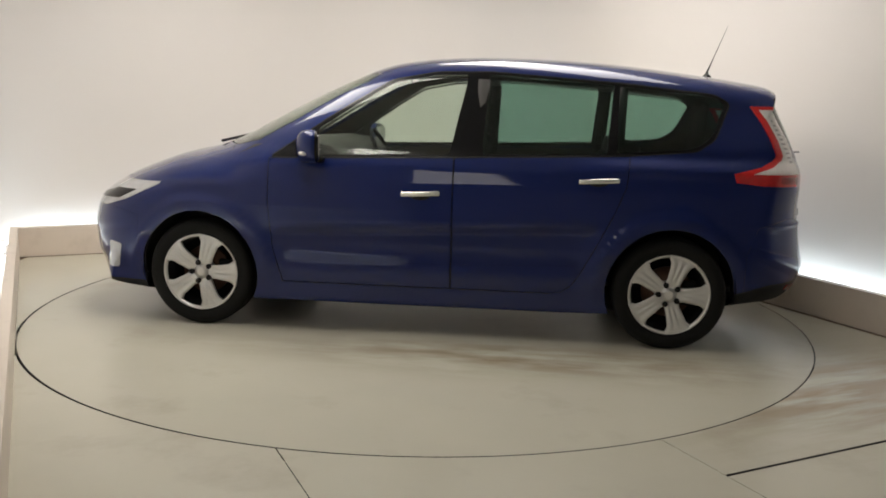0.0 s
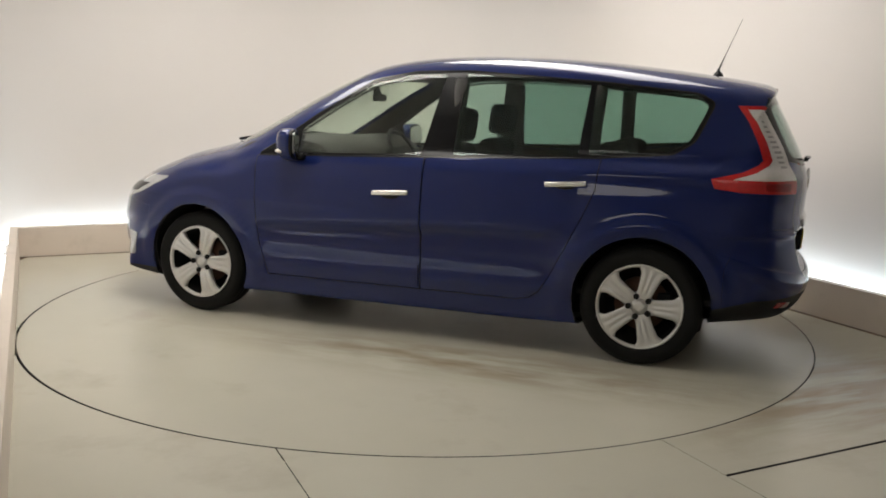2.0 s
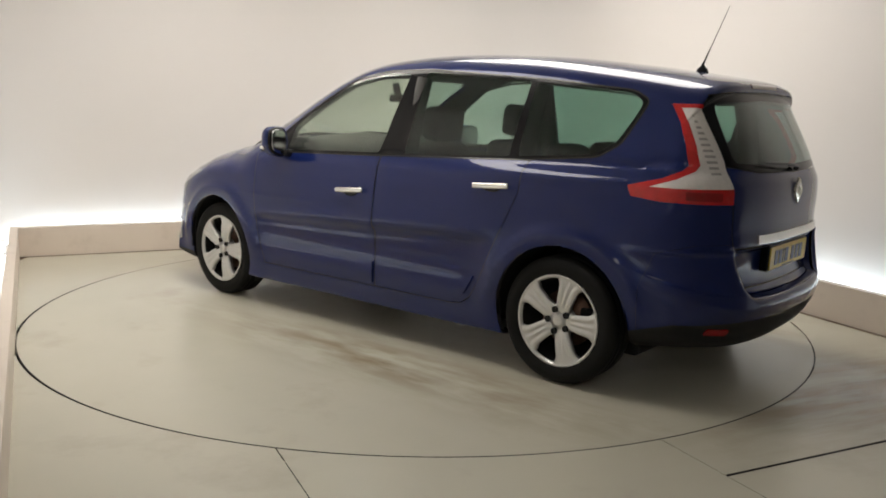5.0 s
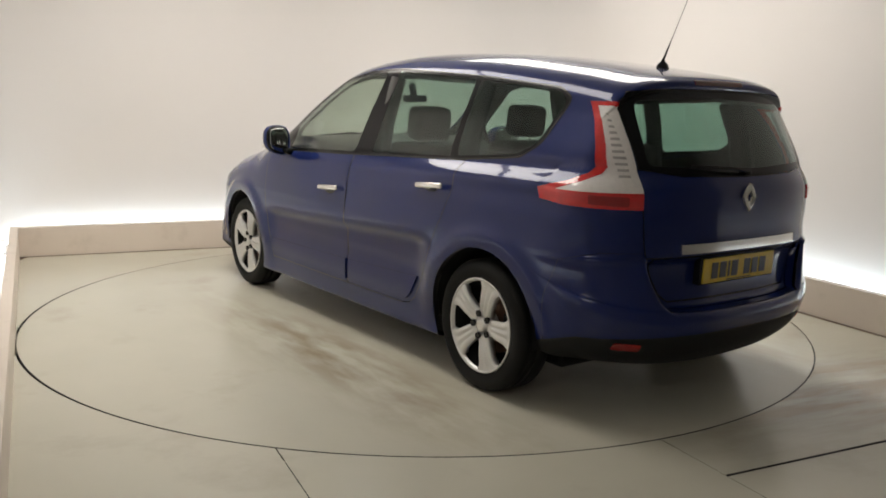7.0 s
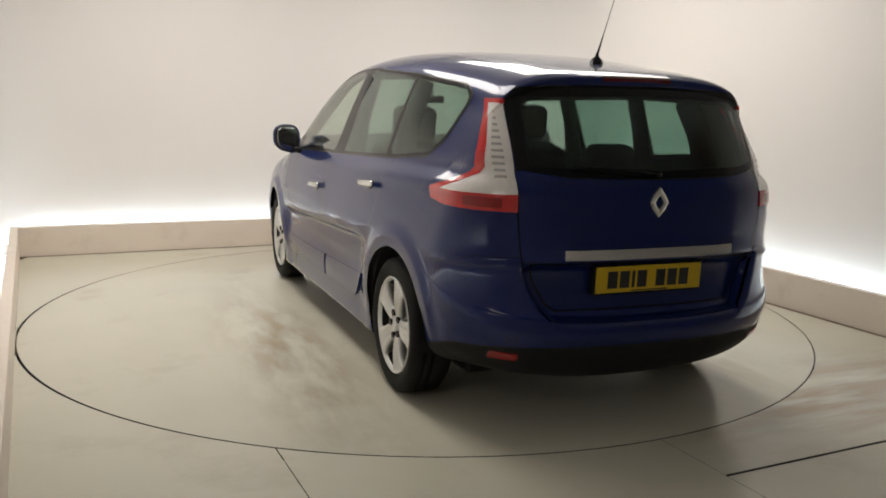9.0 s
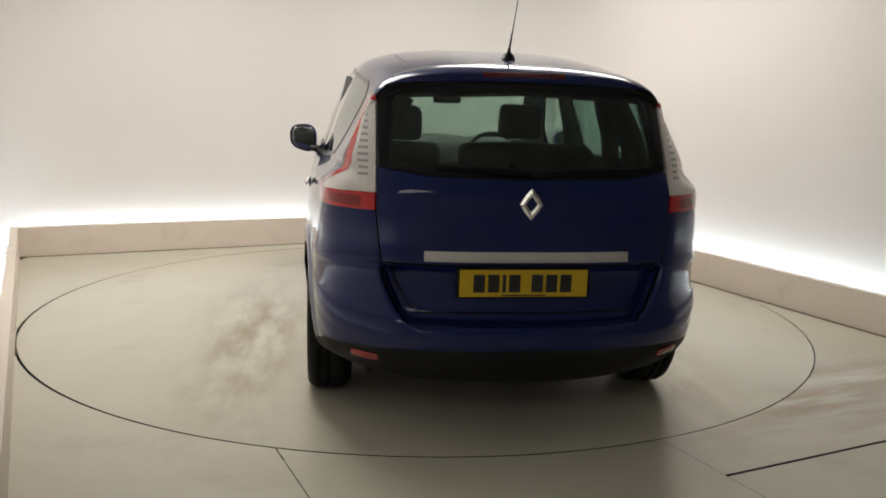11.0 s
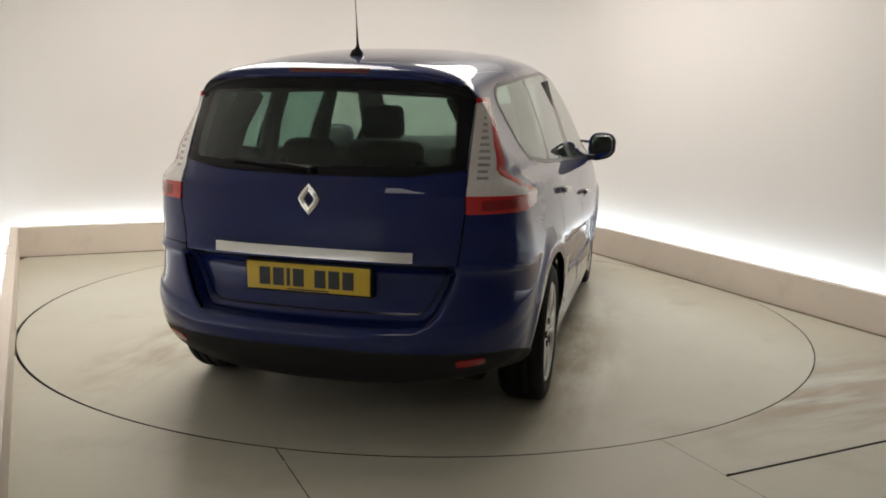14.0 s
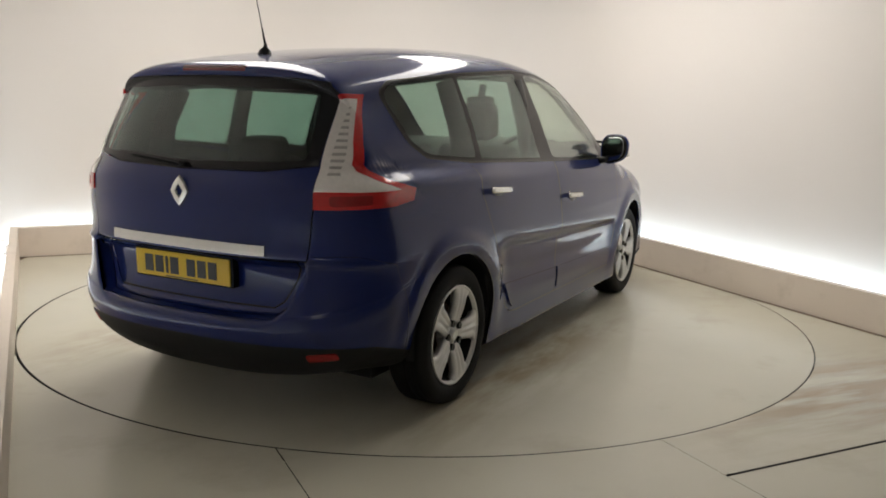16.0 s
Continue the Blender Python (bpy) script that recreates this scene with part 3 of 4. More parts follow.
def tidy(ob):
    """No shadow from panes, so that daylight lamps reach the cabin."""
    ob.visible_shadow = False
    return ob


def build_handle(door, x, z, s):
    y = half_width(x, z)
    bm = box(x - 0.115, y + 0.014, z - 0.015, x + 0.115, y + 0.036, z + 0.015, 0.010, 3)
    for v in bm.verts:
        v.co.y = (v.co.y - 0.25 * (v.co.x - x) ** 2) * s
        v.co.z += (x - v.co.x) * 0.06
    bmesh.ops.recalc_face_normals(bm, faces=bm.faces)
    handle = part("door_handle", bm, CHROME, door, "satin silver door handle", True)
    # Black bump stands in for the shaded hollow behind the handle.
    bm = bmesh.new()
    bmesh.ops.create_uvsphere(bm, u_segments=20, v_segments=10, radius=1, matrix=Matrix.Translation((x + 0.01, (y + 0.001) * s, z - 0.016)) @ Matrix.Diagonal((0.062, 0.007, 0.026, 1)))
    part("handle_shade", bm, BLACK, handle, "", True)


def build_mirror(car, s):
    def pod(cx, rx, ry, rz, cut, power, squash):
        """A rounded pod, flat on its rear face."""
        bm = bmesh.new()
        bmesh.ops.create_uvsphere(bm, u_segments=28, v_segments=18, radius=1)
        for v in bm.verts:
            c = [math.copysign(abs(k) ** power, k) for k in v.co]
            k = c[1]
            x = max(c[0] * rx, -cut) * (1 - squash * 0.25 * k)
            v.co = (cx + x - 0.022 * k, s * (0.958 + ry * k), 1.103 + rz * c[2] * (1 - 0.12 * k) + 0.012 * k)
        bmesh.ops.recalc_face_normals(bm, faces=bm.faces)
        return bm
    shell = part("door_mirror", pod(0.68, 0.085, 0.094, 0.094, 0.03, 0.72, 1), PAINT, car, "blue door mirror housing", True)
    part("mirror_frame", pod(0.655, 0.024, 0.089, 0.090, 0.02, 0.72, 0), BLACK, shell, "black mirror frame", True)
    part("mirror_glass", pod(0.636, 0.006, 0.074, 0.074, 0.006, 0.6, 0), MIRROR, shell, "mirror glass", True)
    bm = box(0.62, 0.80, 1.00, 0.72, 0.92, 1.05, 0.018, 3)
    for v in bm.verts:
        v.co.z += 0.25 * (v.co.y - 0.86) * (1 if v.co.z < 1.02 else 0.2)
        v.co.y *= s
    bmesh.ops.recalc_face_normals(bm, faces=bm.faces)
    part("mirror_arm", bm, BLACK, shell, "black mirror foot", True)
    bm = bmesh.new()
    bmesh.ops.create_uvsphere(bm, u_segments=20, v_segments=10, radius=1, matrix=Matrix.Translation((0.705, s * 1.012, 1.066)) @ Matrix.Diagonal((0.034, 0.036, 0.016, 1)))
    part("side_indicator", bm, CLEAR, shell, "pale indicator lens", True)


def build_seat(car, x, y, z, wide, tall, head, label):
    seat = new("seat")
    seat.parent = car
    seat.matrix_basis = pose(x, y, z)
    tagged(seat, label)

    def pad(name, size, m, bevel):
        bm = box(-size[0] / 2, -size[1] / 2, 0, size[0] / 2, size[1] / 2, size[2], bevel, 4)
        bm.transform(m)
        part(name, bm, CLOTH, seat, "", True)
    pad("cushion", (0.50, wide, 0.16), pose(0.22, 0, 0), 0.06)
    pad("backrest", (0.15, wide, tall), pose(-0.02, 0, 0.06, 0, -13, 0), 0.06)
    top = Vector((-0.02 - math.sin(radians(13)) * tall, 0, 0.06 + math.cos(radians(13)) * tall))
    pad("headrest", (0.15, 0.255, 0.205), pose(top.x - 0.012, 0, top.z + head, 0, -8, 0), 0.045)
    for dy in (-0.06, 0.06):
        part("headrest_post", tube([(top.x, dy, top.z - 0.04), (top.x - 0.015, dy, top.z + head + 0.05)], 0.007), CHROME, seat)


def build_cabin(car):
    build_seat(car, 0.01, 0.345, 0.43, 0.50, 0.65, 0.015, "dark cloth front seat with headrest")
    build_seat(car, -0.05, -0.385, 0.44, 0.50, 0.65, 0.03, "dark cloth front seat with headrest")
    for y in (-0.44, 0.0, 0.44):
        build_seat(car, -0.95, y, 0.42, 0.42, 0.60, -0.10, "dark cloth second-row seat, headrest lowered")
    # dashboard: one swept section
    bm = bmesh.new()
    sect = [(1.28, 0.62), (0.62, 0.62), (0.58, 0.80), (0.62, 1.01), (0.72, 1.095), (0.92, 1.12), (1.18, 1.095), (1.30, 1.03)]
    rows = []
    for k in range(13):
        y = -0.74 + 1.48 * k / 12
        rise = 0.02 * math.exp(-(y / 0.2) ** 2)
        rows.append([bm.verts.new((x - 0.10 * (y / 0.74) ** 2, y, z + (rise if z > 1 else 0))) for x, z in sect])
    for p, q in zip(rows, rows[1:]):
        for i in range(len(sect)):
            bm.faces.new((p[i], p[(i + 1) % len(sect)], q[(i + 1) % len(sect)], q[i]))
    bm.faces.new(rows[0])
    bm.faces.new(rows[-1])
    bmesh.ops.recalc_face_normals(bm, faces=bm.faces)
    part("dashboard", bm, DASH, car, "dark grey dashboard", True)
    bm = bmesh.new()
    ring = 28
    m = pose(0.50, -0.37, 1.00, 0, -62, 0)
    vs = []
    for i in range(ring):
        a = 2 * math.pi * i / ring
        vs.append([bm.verts.new(m @ Vector(((0.185 + 0.015 * math.cos(b)) * math.cos(a), (0.185 + 0.015 * math.cos(b)) * math.sin(a), 0.015 * math.sin(b)))) for b in [2 * math.pi * j / 8 for j in range(8)]])
    for i in range(ring):
        for j in range(8):
            bm.faces.new((vs[i][j], vs[(i + 1) % ring][j], vs[(i + 1) % ring][(j + 1) % 8], vs[i][(j + 1) % 8]))
    bmesh.ops.recalc_face_normals(bm, faces=bm.faces)
    wheel = part("steering_wheel", bm, PLASTIC, car, "black steering wheel", True)
    bm = box(-0.07, -0.18, -0.21, 0.05, 0.18, 0.0, 0.02, 3)
    bm.transform(m)
    part("steering_boss", bm, PLASTIC, wheel, "", True)
    mirror_ob = part("rear_view_mirror", box(0.535, -0.137, 1.365, 0.56, 0.06, 1.415, 0.012, 3), BLACK, car, "black rear-view mirror")
    part("mirror_stem", tube([(0.56, -0.035, 1.41), (0.585, -0.035, 1.49)], 0.025, 10), BLACK, mirror_ob, "", True)
    for s in (1, -1):
        part("pillar_trim", tube([(-0.255, 0.735 * s, 1.0), (-0.265, 0.70 * s, 1.25), (-0.28, 0.635 * s, 1.50)], 0.045, 10), TRIM, car, "dark centre pillar trim", True)
        part("pillar_trim", tube([(-1.05, 0.72 * s, 1.0), (-1.06, 0.68 * s, 1.25), (-1.07, 0.61 * s, 1.47)], 0.045, 10), TRIM, car, "dark rear pillar trim", True)
        part("pillar_trim", tube([(-1.72, 0.62 * s, 1.05), (-1.73, 0.55 * s, 1.25), (-1.72, 0.47 * s, 1.40)], 0.055, 10), TRIM, car, "dark tail pillar trim", True)
    part("load_cover", box(-2.02, -0.60, 0.98, -1.35, 0.60, 1.0, 0.008), TRIM, car, "dark load cover behind the seats")
    part("cabin_floor", box(-1.95, -0.70, 0.32, 1.2, 0.70, 0.36, 0.01), TRIM, car, "dark carpeted floor")


def build_plate(car):
    plate = part("number_plate", box(-0.0035, -0.26, -0.0555, 0.0035, 0.26, 0.0555, 0.003), PLATE, car, "yellow rear number plate", m=pose(-2.190, 0.012, 0.670, 0, -2, 0))
    part("plate_holder", box(0.0037, -0.27, -0.064, 0.045, 0.27, 0.064, 0.006), BLACK, plate, "black plate holder")
    y = 0.205
    for k in range(7):
        if k == 4:
            y -= 0.033
        w = 0.014 if k == 2 else 0.046
        part("character_bar", box(-0.0055, y - w, -0.036, -0.0037, y, 0.036), INK, plate)
        y -= w + 0.0125
    part("maker_strip", box(-0.0055, -0.09, -0.051, -0.0037, 0.09, -0.046), INK, plate)


def build_badge(car):
    """A plain open lozenge in polished metal."""
    bm = bmesh.new()
    rows = []
    for sc, x in ((1.0, 0.0), (0.96, -0.011), (0.70, -0.016), (0.46, -0.012), (0.40, -0.002)):
        rows.append([bm.verts.new((x, a * sc * 0.047, b * sc * 0.064)) for a, b in ((0, 1), (0.62, 0.50), (1, 0), (0.62, -0.50), (0, -1), (-0.62, -0.50), (-1, 0), (-0.62, 0.50))])
    for p, q in zip(rows, rows[1:]):
        for i in range(8):
            bm.faces.new((p[i], p[(i + 1) % 8], q[(i + 1) % 8], q[i]))
    bmesh.ops.recalc_face_normals(bm, faces=bm.faces)
    part("badge", bm, CHROME, car, "polished metal lozenge badge", m=pose(-2.199, 0, 0.988))


def build_car():
    car = tagged(new("car"), "dark blue seven-seat people carrier parked on the turntable", "car")
    f = body_surface()
    side = lambda q: all(v[1] > 0.3 for v in q) and q[0][4] > 0.12
    flank = lambda q: all(v[1] > 0.45 for v in q)
    tail = lambda q: q[0][0] < -1.6
    nose = lambda q: q[0][0] > 0.0
    for cx in (-AXLE, AXLE):
        _, f = carve(f, circle(cx, 0.335, 0.366), (0, 2), flank)
    joints, shell = [], []
    # glazing
    band = rounded([(0.95, 1.030), (-0.13, 1.062), (-1.12, 1.100), (-1.50, 1.135), (-1.60, 1.20), (-1.685, 1.405), (-1.60, 1.450), (-1.10, 1.500), (-0.33, 1.550), (0.0, 1.543), (0.26, 1.492), (0.62, 1.264)], 0.03)
    wide, f = carve(f, ccw(grown(band, 0.007)), (0, 2), side)
    black, strip = carve(wide, ccw(band))
    w1, black = carve(black, rounded([(0.68, 1.052), (-0.10, 1.074), (-0.19, 1.532), (0.0, 1.527), (0.25, 1.478), (0.48, 1.335), (0.68, 1.198)], 0.02))
    w2, black = carve(black, rounded([(-0.29, 1.080), (-1.0, 1.106), (-1.03, 1.494), (-0.31, 1.538)], 0.02))
    w3, black = carve(black, rounded([(-1.055, 1.110), (-1.48, 1.145), (-1.578, 1.205), (-1.660, 1.395), (-1.60, 1.440), (-1.06, 1.490)], 0.03))
    # tail lamps: a foot that wraps round the flank and a tall upright beside the tailgate
    edge = ((-1.798, 1.392), (-1.860, 1.306), (-1.912, 1.205), (-1.943, 1.120), (-1.923, 1.093), (-1.851, 1.055), (-1.700, 1.018))
    inset = (0.036, 0.038, 0.040, 0.042, 0.050, 0.066, 0.105)
    corner = lambda q: tail(q) and q[0][1] > 0.4
    clear, red_line = [], []
    for k, ((x0, z0), (x1, z1)) in enumerate(zip(edge, edge[1:])):
        cut, f = carve(f, ccw([(x0, z0), (x1, z1), (-2.4, z1), (-2.4, z0)]), (0, 2), corner)
        out, rest = clip(cut, 0.594, 1.40, 1.0, 0.02, (1, 2))
        f += rest
        d0, d1 = inset[k], inset[k + 1]
        pale, red = carve(out, ccw([(x0 - d0, z0), (x1 - d1, z1), (-2.4, z1), (-2.4, z0)]))
        clear += pale
        red_line += red
    cut, f = carve(f, ccw([(-1.700, 1.018), (-1.718, 0.970), (-1.85, 0.956), (-2.4, 0.942), (-2.4, 1.018)]), (0, 2), corner)
    foot, rest = clip(cut, 0.594, 1.40, 1.0, 0.02, (1, 2))
    f += rest
    fog_lens, foot = carve(foot, rounded([(-1.965, 0.968), (-2.085, 0.962), (-2.085, 1.002), (-1.965, 1.006)], 0.008))
    brow, clear = clip(clear, -1.9, 1.374, 0.0, 1.0, (0, 2))
    red_line += brow
    slats, clear_parts = [], []
    z = 1.078
    rest = clear
    while z < 1.36:
        low, rest = carve(rest, ccw([(-2.4, z), (-1.7, z + 0.0), (-1.7, z + 0.011), (-2.4, z + 0.011)]), (0, 2))
        slats += low
        z += 0.0255
    ribs, keep = clip(slats, -1.878, 1.39, -0.90, 0.44, (0, 2))
    ribs, inner = clip(ribs, 0.622, 1.40, 1.0, 0.02, (1, 2))
    clear_parts = rest + keep + inner
    for s in (0, 1):
        flip = mirror if s else (lambda q: q)
        foot_ob = skin("tail_light", flip(push(foot, 0.006)), RED, car, "red and clear wrap-round tail light", 0.03)
        skin("rear_fog_lens", flip(push(fog_lens, 0.007)), FOG_RED, foot_ob, "darker red inner lens", 0.03)
        skin("red_edge", flip(push(red_line, 0.006)), RED, foot_ob, "red outer lens edge", 0.03)
        skin("clear_lens", flip(push(clear_parts, 0.005)), CLEAR, foot_ob, "clear upright lens", 0.03)
        skin("lens_rib", flip(push(ribs, 0.002)), RIB, foot_ob, "dark ribs in the lens", 0.03)
    # rear screen, tailgate, bumper
    screen_poly = [(-0.01, 1.082), (0.40, 1.090), (0.590, 1.118), (0.590, 1.395), (0.555, 1.435), (0.42, 1.448), (-0.01, 1.456)]
    rear, j, f = panel(f, screen_poly, (1, 2), tail)
    joints.append(j)
    rw, rear = carve(rear, rounded([(-0.30, 1.105), (0.55, 1.130), (0.53, 1.40), (-0.30, 1.430)], 0.04), (1, 2))
    bar, f = carve(f, ccw([(-0.01, 0.757), (0.412, 0.757), (0.412, 0.797), (-0.01, 0.797)]), (1, 2), tail)
    gate, j, f = panel(f, [(-0.02, 0.744), (0.577, 0.746), (0.583, 0.80), (0.600, 0.93), (0.597, 1.112), (-0.02, 1.112)], (1, 2), tail, 0.006)
    joints.append(j)
    low, j, f = panel(f, [(-0.02, 0.543), (0.425, 0.545), (0.462, 0.572), (0.508, 0.655), (0.538, 0.736), (-0.02, 0.737)], (1, 2), tail, 0.007, 0.002)
    gate += low
    joints.append(j)
    refl, f = carve(f, rounded([(0.585, 0.340), (0.69, 0.350), (0.69, 0.381), (0.585, 0.372)], 0.01), (1, 2), tail)
    stop, f = carve(f, ccw([(-0.01, 1.478), (0.17, 1.476), (0.17, 1.496), (-0.01, 1.498)]), (1, 2), lambda q: q[0][0] < -1.9)
    valance, f = carve(f, ccw([(-2.6, 0.10), (-1.70, 0.10), (-1.70, 0.325), (-1.95, 0.395), (-2.6, 0.422)]), (0, 2), tail)
    bumper, j, f = panel(f, [(-2.6, 0.05), (-1.80, 0.05), (-1.80, 0.56), (-1.86, 0.72), (-2.02, 0.765), (-2.6, 0.765)], (0, 2), tail, 0.0015)
    joints.append(j)
    # doors
    front, j, f = panel(f, [(0.87, 0.300), (0.925, 0.50), (0.95, 0.80), (0.955, 1.022), (-0.127, 1.055), (-0.127, 0.300)], (0, 2), side)
    joints.append(j)
    back, j, f = panel(f, [(-0.137, 0.300), (-0.137, 1.055), (-1.125, 1.092), (-1.112, 0.93), (-1.045, 0.76), (-0.965, 0.60), (-0.895, 0.455), (-0.83, 0.35), (-0.775, 0.312), (-0.70, 0.300)], (0, 2), side)
    joints.append(j)
    strip1, front = carve(front, ccw([(0.855, 0.322), (0.895, 0.425), (-0.120, 0.442), (-0.120, 0.322)]))
    strip2, back = carve(back, ccw([(-0.150, 0.322), (-0.150, 0.442), (-0.860, 0.466), (-0.80, 0.365), (-0.755, 0.330), (-0.70, 0.322)]))
    # nose
    screen, j, f = panel(f, [(-0.02, 1.105), (0.60, 1.085), (0.68, 1.12), (0.575, 1.485), (0.52, 1.530), (-0.02, 1.552)], (1, 2), nose)
    joints.append(j)
    eye, f = carve(f, rounded([(2.5, 0.69), (2.5, 0.84), (1.98, 0.85), (1.60, 0.945), (1.64, 0.845), (1.86, 0.745), (2.05, 0.69)], 0.02), (0, 2), lambda q: q[0][0] > 1.4 and q[0][1] > 0.42)
    pit, eye = carve(eye, ccw([(2.5, 0.70), (2.5, 0.79), (1.97, 0.80), (1.74, 0.86), (1.76, 0.82), (1.92, 0.745)]))
    fog, f = carve(f, rounded([(1.915, 0.325), (2.005, 0.325), (1.995, 0.482), (1.895, 0.470)], 0.02), (0, 2), lambda q: q[0][0] > 1.4 and q[0][1] > 0.42)
    bonnet, j, f = panel(f, [(1.42, -0.02), (1.325, 0.36), (1.24, 0.66), (1.60, 0.66), (1.95, 0.55), (2.13, 0.30), (2.17, -0.02)], (0, 1), lambda q: q[0][0] > 1.1 and q[0][5] > 0.3)
    joints.append(j)
    chin, f = carve(f, ccw([(2.6, 0.10), (2.6, 0.275), (1.70, 0.25), (1.70, 0.10)]), (0, 2), nose)
    nose_skin, j, f = panel(f, [(2.6, 0.05), (2.6, 0.80), (2.02, 0.70), (1.78, 0.66), (1.74, 0.05)], (0, 2), nose, 0.0015)
    joints.append(j)
    roof, j, f = panel(f, [(0.47, -0.02), (0.40, 0.46), (0.30, 0.50), (-1.60, 0.45), (-1.72, 0.38), (-1.80, -0.02)], (0, 1), lambda q: q[0][2] > 1.44 and q[0][5] > 0.5, 0.003)
    joints.append(j)

    joints = [piece for j in joints for piece in islands(j)]
    body = skin("body", both(f), PAINT, car, "dark blue metallic bodywork")
    for j in joints:
        if min(v[1] for q in j for v in q) > 0.05:
            pair("panel_joint", j, BLACK, body, "dark panel joint")
        else:
            skin("panel_joint", both(j), BLACK, body, "dark panel joint")
    skin("lining", both(push(f + roof + rear + front + back + gate + black + strip1 + strip2, -0.035)), TRIM, car, "dark cabin lining")
    skin("roof_panel", both(roof), PAINT, car, "blue roof panel")
    skin("bonnet", both(bonnet), PAINT, car, "blue bonnet")
    skin("front_bumper", both(nose_skin), PAINT, car, "blue front bumper")
    skin("front_valance", both(chin), PLASTIC, car, "black lower front edge")
    tidy(skin("windscreen", both(screen), GLASS, car, "clear windscreen", 0.004, False))
    tailgate = skin("tailgate", both(gate), PAINT, car, "blue tailgate")
    skin("rear_window", both(rw), PRIVACY, tailgate, "tinted rear window", 0.004, False)
    skin("window_border", both(rear), BLACK, tailgate, "gloss black rear window border")
    skin("trim_bar", both(push(bar, 0.012)), CHROME, tailgate, "satin silver tailgate strip", 0.02)
    skin("brake_light", both(push(stop, 0.003)), DARK_RED, car, "dark red high brake light", 0.02)
    skin("rear_bumper", both(bumper), PAINT, car, "blue rear bumper")
    skin("rear_valance", both(valance), PLASTIC, car, "black plastic lower rear edge")
    for s in (0, 1):
        flip = mirror if s else (lambda q: q)
        sign = -1 if s else 1
        skin("rear_reflector", flip(push(refl, 0.004)), FOG_RED, car, "red rear reflector", 0.015)
        door = skin("front_door", flip(front), PAINT, car, "blue front door")
        tidy(skin("side_window", flip(w1), GLASS, door, "clear side window glass", 0.004, False))
        skin("side_moulding", flip(push(strip1, 0.010)), PAINT, door, "blue door moulding", 0.016)
        build_handle(door, 0.051, 0.851, sign)
        door = skin("rear_door", flip(back), PAINT, car, "blue rear door")
        skin("side_window", flip(w2), PRIVACY, door, "tinted side window glass", 0.004, False)
        skin("side_moulding", flip(push(strip2, 0.010)), PAINT, door, "blue door moulding", 0.016)
        build_handle(door, -0.957, 0.956, sign)
        skin("quarter_window", flip(w3), PRIVACY, car, "tinted rear quarter glass", 0.004, False)
        skin("window_surround", flip(black), BLACK, car, "gloss black window surround")
        skin("window_strip", flip(push(strip, 0.002)), BRIGHT, car, "thin dark metal window strip", 0.006)
        lamp_ob = skin("headlight", flip(push(eye, 0.003)), HEADLAMP, car, "clear swept-back headlight", 0.02)
        skin("headlight_mask", flip(push(pit, 0.003)), BLACK, lamp_ob, "dark inner headlight", 0.02)
        skin("fog_light", flip(push(fog, 0.004)), HEADLAMP, car, "pale front fog light surround", 0.02)
        build_mirror(car, sign)
        for cx in (-AXLE, AXLE):
            bm = bmesh.new()
            rings = []
            for y in (0.46, 0.86):
                rings.append([bm.verts.new((cx + 0.372 * math.cos(a), sign * y, 0.335 + 0.372 * math.sin(a))) for a in [math.pi * (-0.04 + 1.08 * i / 28) for i in range(29)]])
            for i in range(28):
                bm.faces.new((rings[0][i], rings[0][i + 1], rings[1][i + 1], rings[1][i]))
            bm.faces.new(rings[0])
            part("wheel_arch_liner", bm, PLASTIC, car, "black wheel arch liner")
    build_plate(car)
    build_badge(car)
    mast = part("aerial", lathe([(0.0, 0.042), (0.007, 0.040), (0.010, 0.024), (0.026, 0.010), (0.034, -0.012)], 20), BLACK, car, "black roof aerial with thin rod", True, pose(-1.66, 0, 1.572, 94, 0, 0))
    part("rod", tube([(0.0, 0.030, 0.0), (-0.03, 0.11, 0.0)], 0.006, 8, 0.003), BLACK, mast)
    part("whip", tube([(-0.03, 0.11, 0.0), (-0.112, 0.325, 0.0)], 0.0022, 6, 0.0012), BLACK, mast)
    arm = part("rear_wiper", tube([(-2.196, 0.0, 1.105), (-2.200, 0.10, 1.118), (-2.185, 0.25, 1.128), (-2.165, 0.37, 1.133)], 0.008, 8, 0.005), BLACK, car, "black rear wiper")
    part("wiper_cap", lathe([(0.0, 0.026), (0.012, 0.023), (0.015, 0.0)], 16), BLACK, arm, "", True, pose(-2.175, 0, 1.10, 0, 0, 90))
    for y0, x0 in ((0.28, 1.36), (-0.30, 1.36)):
        part("front_wiper", tube([(x0 + 0.10, y0, 1.085), (x0 + 0.02, y0 - 0.28, 1.115), (x0 + 0.05, y0 - 0.55, 1.10)], 0.010, 8), BLACK, car, "black windscreen wiper")
    # Pan and silencer, hardly seen, are added to deepen the shade under the car.
    part("underbody", box(-1.70, -0.62, 0.150, 1.85, 0.62, 0.30, 0.02), PLASTIC, car, "black underbody pan, added to block light under the car")
    part("silencer", box(-1.98, -0.40, 0.200, -1.66, 0.40, 0.33, 0.05, 3), PLASTIC, car, "dark exhaust silencer", True)
    part("exhaust", tube([(-1.8, -0.42, 0.285), (-2.03, -0.42, 0.28)], 0.024, 16), DISC_STEEL, car, "dull steel exhaust pipe", True)
    build_cabin(car)
    for x in (-AXLE, AXLE):
        for s in (1, -1):
            build_wheel(car, x, s)
    return car


car = build_car()


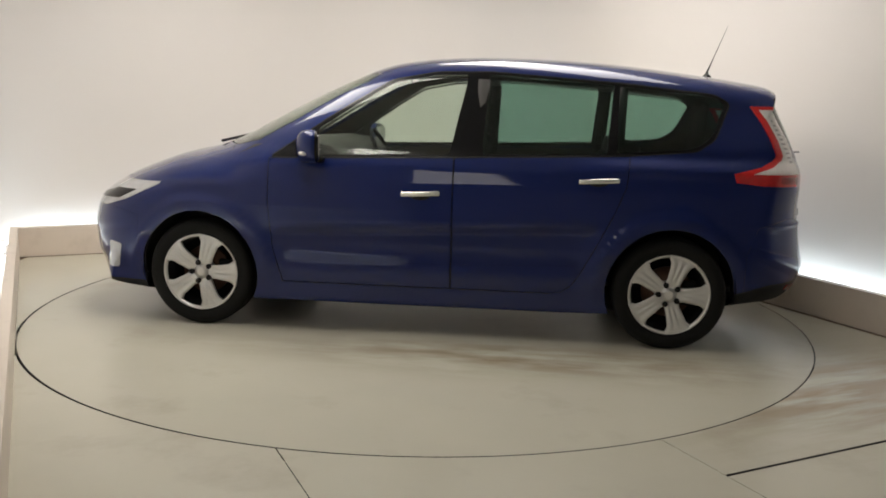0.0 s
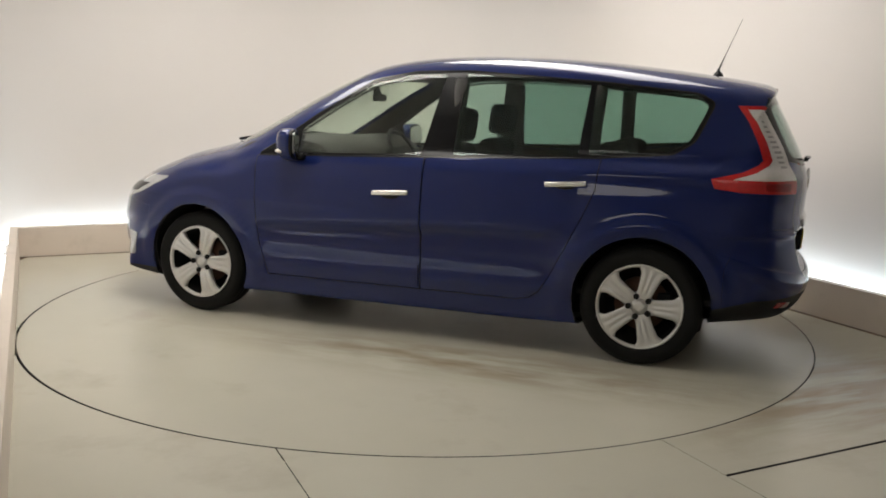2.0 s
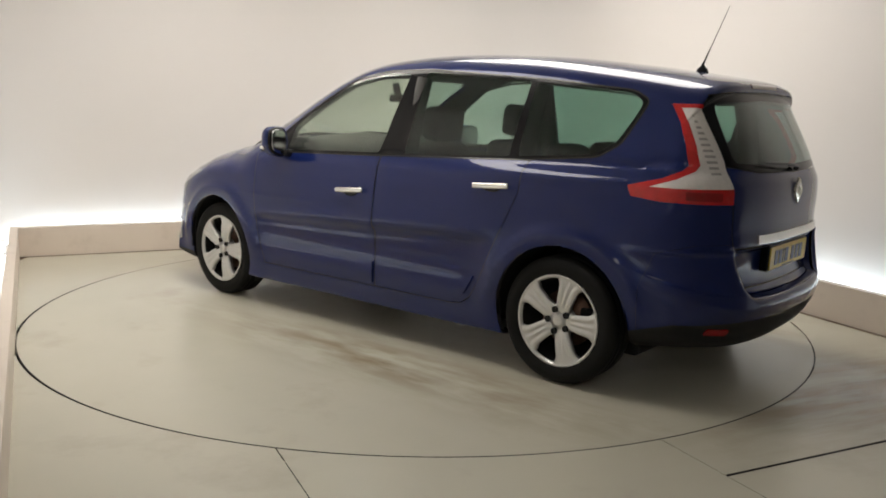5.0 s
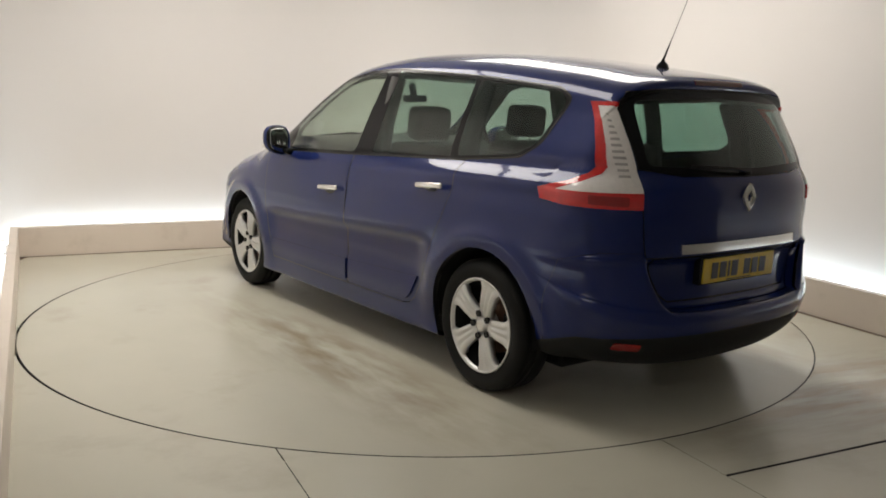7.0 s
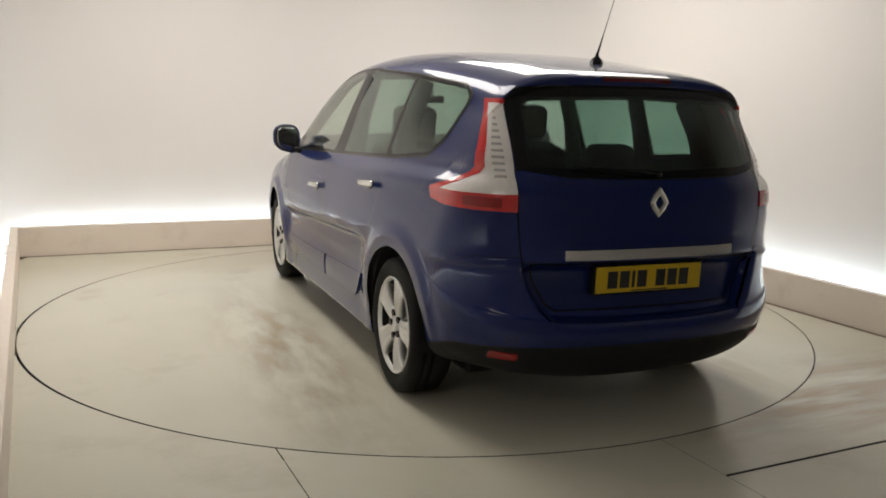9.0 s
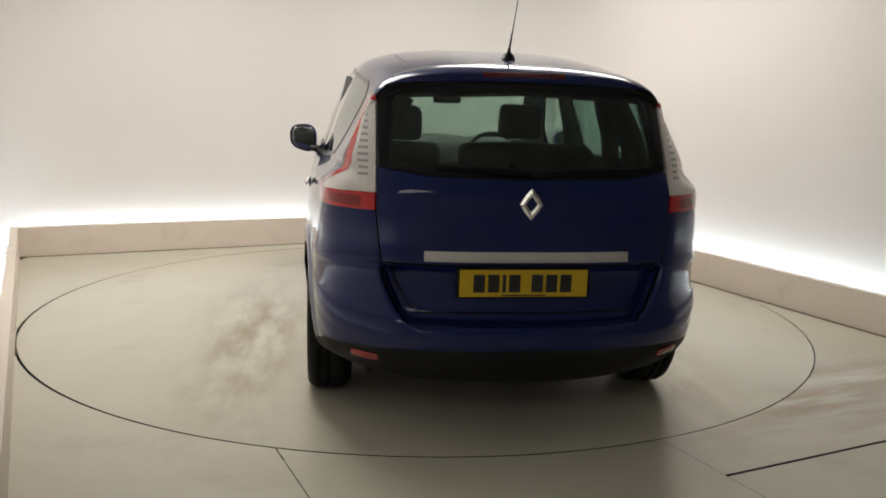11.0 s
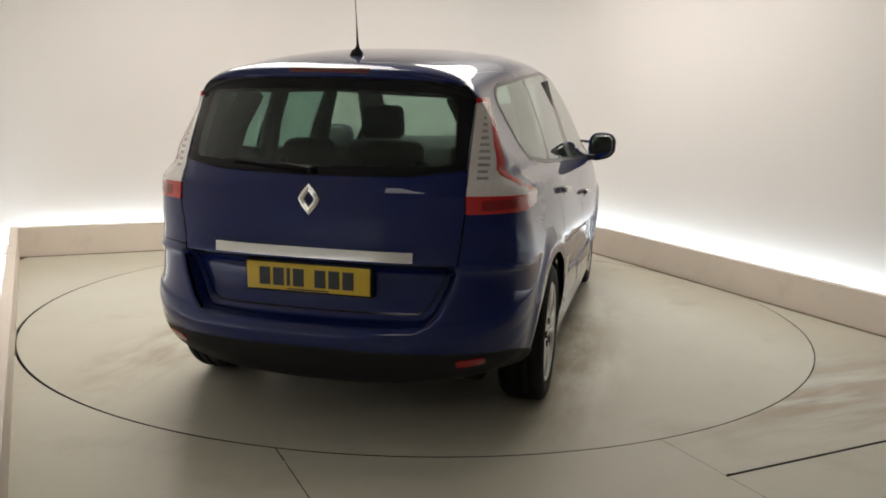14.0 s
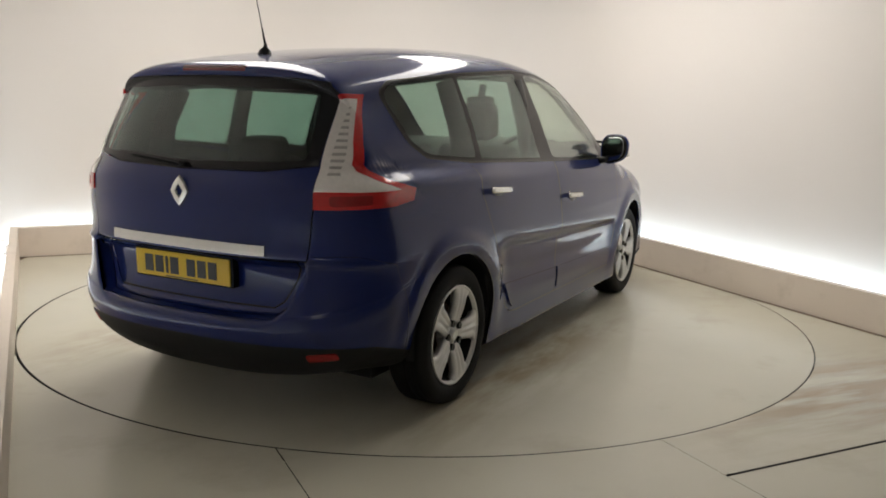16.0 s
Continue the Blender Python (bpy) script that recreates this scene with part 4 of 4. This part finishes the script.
# ---- motion ----
ANGLES = ((0.0, 172.71), (0.5, 169.4), (1.0, 166.06), (1.5, 162.71), (2.0, 159.32), (2.5, 155.93), (3.0, 152.55), (3.5, 149.18), (4.0, 145.81), (4.8, 140.4), (5.6, 134.9), (6.5, 128.66), (7.0, 125.09), (7.5, 121.58),
          (8.0, 118.05), (8.5, 114.54), (9.0, 110.96), (9.8, 105.35), (10.6, 99.7), (11.5, 93.32), (12.0, 89.78), (12.5, 86.3), (13.0, 82.74), (13.5, 79.2), (14.0, 75.6), (14.5, 72.03), (15.0, 68.45), (15.5, 64.94), (16.0, 61.42))


SETTLE = pose(-1.7, 0, 0, 0, 0, -0.4) @ pose(1.7, 0, 0)       # the car stands slightly askew on the disc


def motions():
    walk(turntable, [(t, pose(0, 0, 0, 0, 0, a)) for t, a in ANGLES])
    walk(car, [(t, pose(0, 0, 0, 0, 0, a) @ pose(-0.135, -0.147, 0) @ SETTLE) for t, a in ANGLES])


motions()
